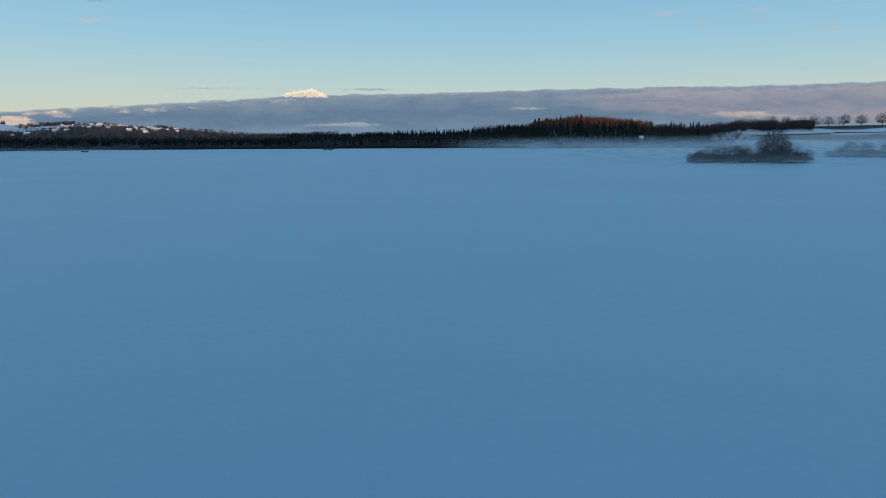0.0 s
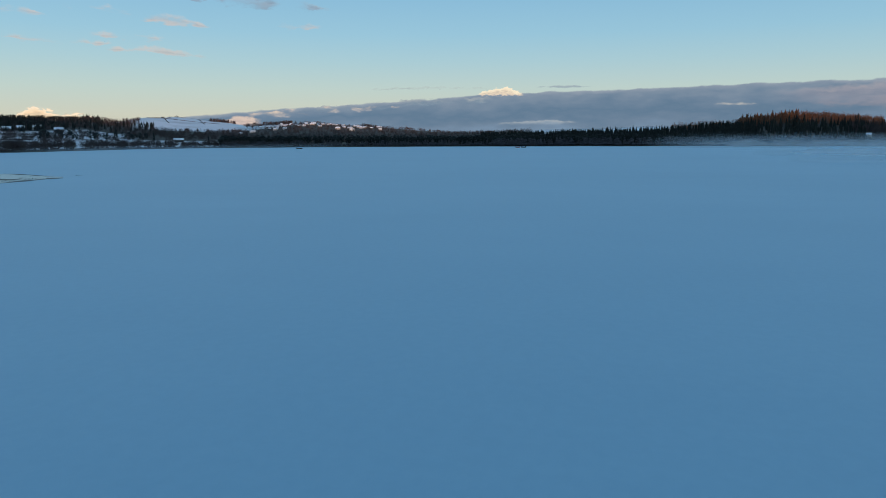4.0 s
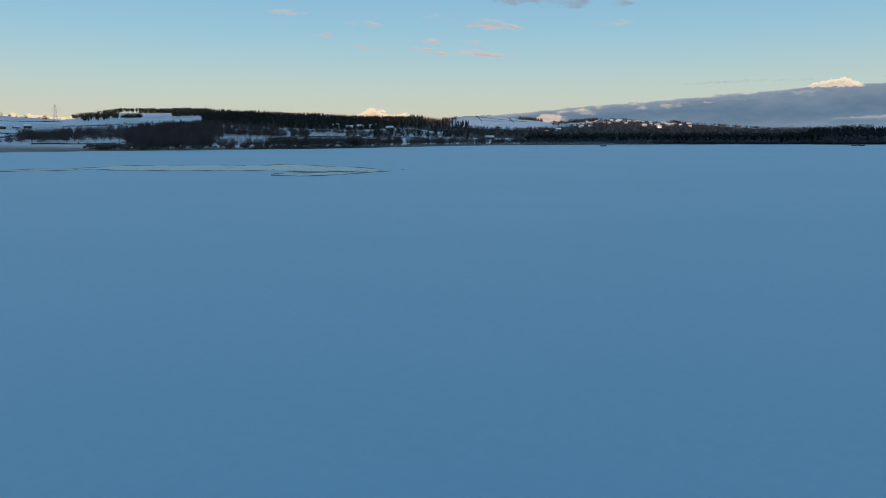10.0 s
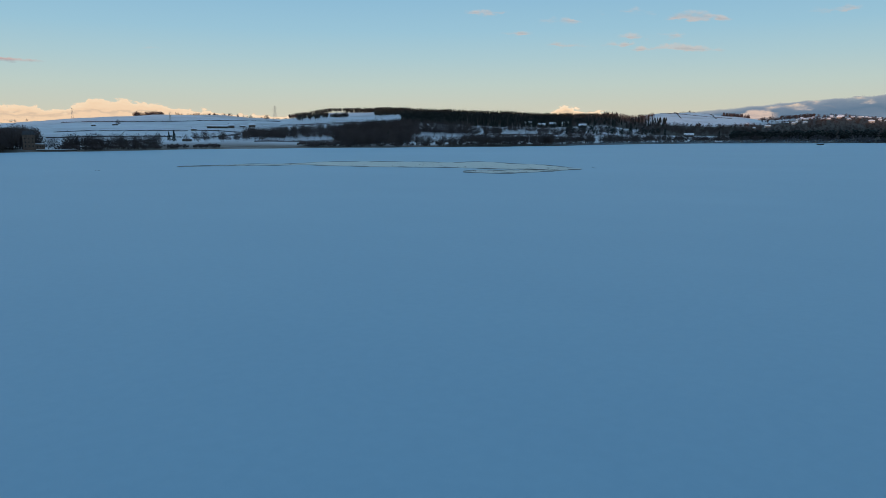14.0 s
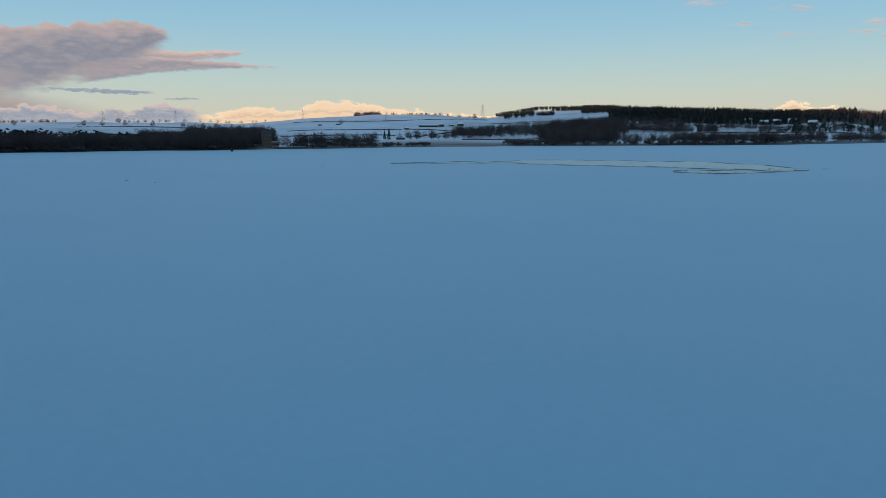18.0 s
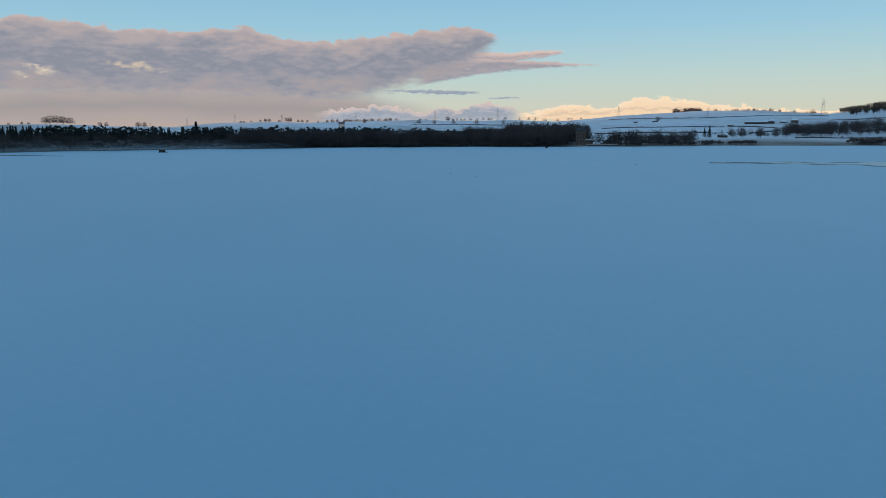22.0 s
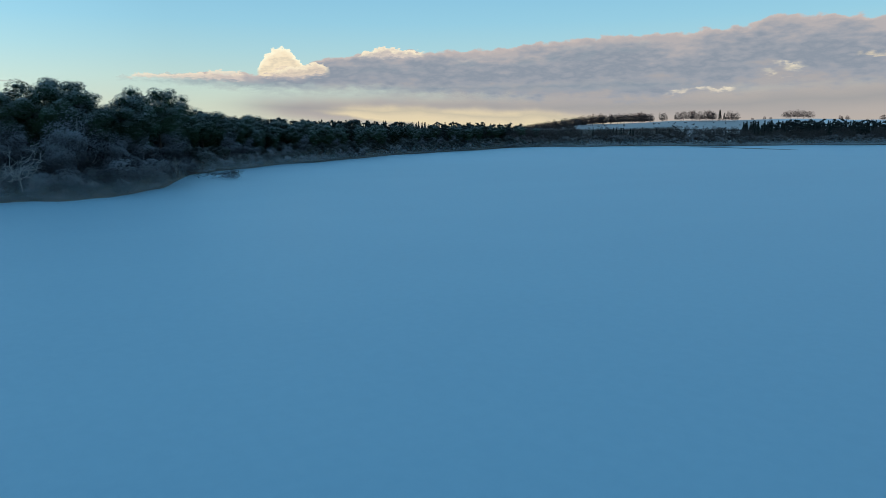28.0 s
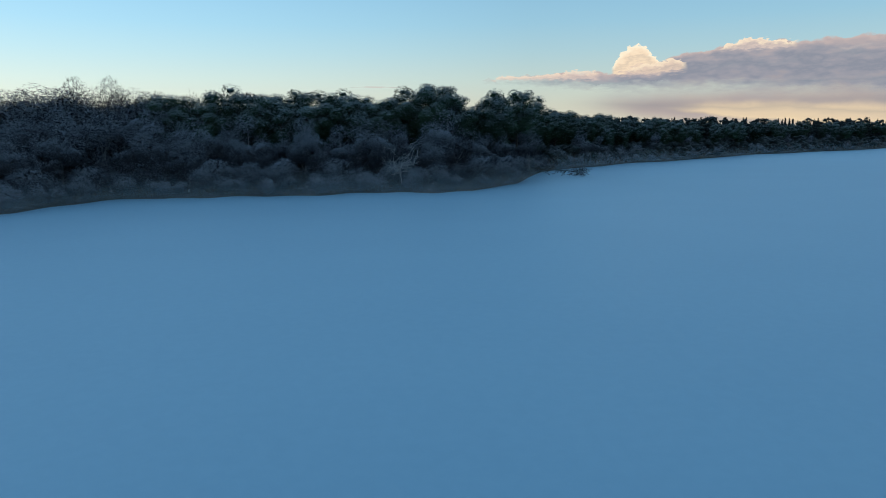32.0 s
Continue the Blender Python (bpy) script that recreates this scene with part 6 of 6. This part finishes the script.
def ice_things():
    for k, (az, r, l, paint, turn, lab) in enumerate(((-80.85, 1060, 6.5, RED_PAINT, 5, "small red rowing boat frozen into the ice"), (-81.3, 1062, 7.0, TIMBER, -10, "small dark rowing boat frozen into the ice"), (-63.85, 1000, 8.0, TIMBER, 0, "weathered brown rowing boat frozen into the ice"))):
        b = boat("rowing_boat", l, paint, lab)
        b.matrix_basis = Matrix.LocRotScale(aim(az, r, 0.0), Euler((0, 0, radians(az + turn))), (1, 1, 1.9))
    raft = new("moored_raft")
    part("deck", Geo().box((5.2, 2.6, 0.35), (0.5, 0, 0.2)), TIMBER, raft)
    part("hut", Geo().box((3.9, 2.1, 1.15), (0, 0, 0.95), 0, 0, 0.93), TIMBER, raft, "low dark timber hut")
    part("roof", Geo().box((4.2, 2.4, 0.12), (0, 0, 1.58)), SLATE, raft)
    for x in (-1.9, 2.9):
        part("float", Geo().tube([(x, -1.3, 0.06), (x, 1.3, 0.06)], (0.25, 0.25), 8), TIMBER, raft)
    tagged(raft, "dark timber raft with a low hut, frozen in", "raft")
    raft.matrix_basis = pose(*aim(24.8, 406), 0, 0, 24.8) @ Matrix.Diagonal((0.85, 0.85, 0.85, 1))
    buoy = new("mooring_buoy")
    part("drum", Geo().tube([(0, 0, 0), (0, 0, 0.25), (0, 0, 1.3), (0, 0, 1.5)], (0.7, 0.85, 0.85, 0.6), 12), TIMBER, buoy)
    part("ring", Geo().tube([(0, 0, 1.5), (0, 0, 1.85)], (0.12, 0.12), 6), STEEL, buoy)
    tagged(buoy, "dark round mooring buoy standing in the ice", "buoy")
    buoy.matrix_basis = pose(*aim(-4.37, 505))


ice_things()


# ---- fallen and broken trees at the near shore ----
def fallen_tree(seed, length, label, bark, brush):
    r = np.random.default_rng(seed)
    root, wood, twig = new("fallen_tree"), Geo(), Geo()
    tip = np.array((length, 0, 0.9))
    wood.tube(wander(r, (0, 0, 1.4), tip, 7, 0.14), np.linspace(0.1, 0.04, 7), 6)
    for k in range(16):
        t = r.uniform(0.25, 1)
        a = np.array((length * t, 0, 1.4 - 0.5 * t))
        b = a + np.array((r.uniform(0.4, 1.8), r.normal() * 0.9, r.uniform(-0.9, 0.7)))
        b[2] = max(b[2], 0.05)
        wood.tube(wander(r, a, b, 3, 0.08), (0.04, 0.03, 0.012), 4)
        twig.blades(b + r.normal(size=(10, 3)) * 0.25, 0.12, 0, 4, r=r)
    c = tip + r.normal(size=(260, 3)) * (0.75, 0.6, 0.45)
    c[:, 2] = np.maximum(c[:, 2], 0.05)
    twig.blades(c, 0.08, 0, 5.0, r=r)
    part("trunk", wood, bark, root)
    part("brushwood", twig, brush, root, "tangle of frosted twigs")["kind"] = "stuff"
    return tagged(root, label, "fallen tree")


log = fallen_tree(51, 8.5, "fallen tree lying out over the ice with a brushy tip", BARK, TWIGS)
a, b = aim(77.6, 155, 0.0), aim(73.3, 147, 0)
log.matrix_basis = Matrix.LocRotScale(a, Euler((0, 0, math.atan2(b.y - a.y, b.x - a.x))), ((b - a).length / 9.0, 1, 1))
log2 = fallen_tree(52, 7.5, "frosted broken bough leaning down to the ice from the bank", BARK, FROSTED)
log2.matrix_basis = Matrix.LocRotScale(aim(112.6, 113, 3.2), Euler((0, radians(26), radians(110 + 180))), None)


def bleached_tree():
    r = np.random.default_rng(61)
    root, wood = new("dead_tree"), Geo()
    wood.tube(wander(r, (0.2, 0, -1.6), (0, 0, 0.4), 4, 0.05), (0.07, 0.06, 0.05, 0.05), 6)
    for k in range(11):
        ang, lean = k * 0.58 + r.uniform(-0.5, 0.5), r.uniform(0.4, 1.25)
        tip = np.array((math.cos(ang) * 2.9 * lean, math.sin(ang) * 1.6 * lean, r.uniform(0.2, 3.6)))
        p = wander(r, (r.normal() * 0.3, 0, r.uniform(-0.4, 0.5)), tip, 7, 0.26)
        wood.tube(p, np.linspace(0.045, 0.016, 7), 5)
        for j in range(5):
            q = p[1 + j % 5]
            wood.tube(wander(r, q, q + r.normal(size=3) * (0.75, 0.5, 0.5) + (0, 0, 0.25), 4, 0.1), (0.034, 0.028, 0.022, 0.01), 4)
    part("bough", wood, simple("bleached_wood", [(0.2, 0.2, 0.21), (0.38, 0.38, 0.38)], 2.0), root)
    tagged(root, "bare bleached dead tree with crooked pale branches", "dead tree")
    root.matrix_basis = Matrix.LocRotScale(aim(87.6, 113.0, 3.2), Euler((0, 0, radians(90))), (1.2, 1.2, 1.25))


bleached_tree()


# ---- mist lying on the ice ----
def mist_material(strength, seed):
    m, nt, b = material("ground_mist")
    nt.nodes.remove(b)
    out = nt.nodes["Material Output"]
    uv, sep = nt.nodes.new("ShaderNodeUVMap"), nt.nodes.new("ShaderNodeSeparateXYZ")
    nt.links.new(uv.outputs[0], sep.inputs[0])
    u, v = sep.outputs[0], sep.outputs[1]
    n = noise_of(nt, 0.035, 4, stretch=(1, 1, 3))
    fall = maths(nt, "POWER", maths(nt, "SUBTRACT", 1.0, v, True), 1.6)
    ends = maths(nt, "MULTIPLY", maths(nt, "MULTIPLY", u, maths(nt, "SUBTRACT", 1.0, u)), 7.0, True)
    patch = maths(nt, "ADD", 0.25, maths(nt, "MULTIPLY", n, 1.5))
    foot = maths(nt, "MULTIPLY", v, 5.0, True)
    a = maths(nt, "MULTIPLY", maths(nt, "MULTIPLY", maths(nt, "MULTIPLY", fall, ends), maths(nt, "MULTIPLY", patch, foot)), strength, True)
    d, tl, tr = nt.nodes.new("ShaderNodeBsdfDiffuse"), nt.nodes.new("ShaderNodeBsdfTranslucent"), nt.nodes.new("ShaderNodeBsdfTransparent")
    d.inputs[0].default_value = tl.inputs[0].default_value = (0.72, 0.75, 0.78, 1)
    half, mx = nt.nodes.new("ShaderNodeMixShader"), nt.nodes.new("ShaderNodeMixShader")
    nt.links.new(d.outputs[0], half.inputs[1])
    nt.links.new(tl.outputs[0], half.inputs[2])
    nt.links.new(a, mx.inputs[0])
    nt.links.new(tr.outputs[0], mx.inputs[1])
    nt.links.new(half.outputs[0], mx.inputs[2])
    nt.links.new(mx.outputs[0], out.inputs[0])
    return m


def mist(az0, az1, r0, r1, top, strength, seed, along=None):
    """A bank of mist: at a distance r0 to r1, or following the shore at that offset."""
    az = np.linspace(az0, az1, max(12, int(abs(az1 - az0) * 2)))
    r = (shore(az) if along else 0) + np.linspace(r0, r1, len(az))
    w = np.radians(az)
    n, rows = len(az), 5
    v = np.concatenate([np.stack([-r * np.sin(w), r * np.cos(w), np.full(n, 0.03 + top * k / rows)], 1) for k in range(rows + 1)])
    uvs = np.concatenate([np.stack([np.linspace(0, 1, n), np.full(n, k / rows)], 1) for k in range(rows + 1)])
    f = [t for k in range(rows) for j in range(n - 1) for t in ((k * n + j, k * n + j + 1, k * n + n + j + 1), (k * n + j, k * n + n + j + 1, k * n + n + j))]
    g = Geo().add(v, f)
    me = g.mesh("mist", mist_material(strength, seed))
    me.uv_layers.new(name="UVMap").data.foreach_set("uv", uvs[np.array(g.arrays()[1]).ravel()].ravel())
    ob = tagged(new("mist", me), "thin bank of ground mist lying on the ice", "mist", kind="stuff")
    ob.visible_shadow = False


mist(-132, -90, 1130, 1200, 22, 0.7, 1)
mist(-132, -91, 800, 900, 18, 0.65, 2)
mist(-132, -98, 440, 460, 11, 0.85, 3)
mist(-132, -100, 322, 322, 7, 0.42, 4)
mist(-68, -44, -14, -10, 7, 0.4, 5, True)
mist(14, 53, -8, -6, 5, 0.42, 6, True)
mist(47, 82, -4, -3, 4.5, 0.26, 7, True)
mist(60, 130, -5, -4, 4.5, 0.26, 8, True)
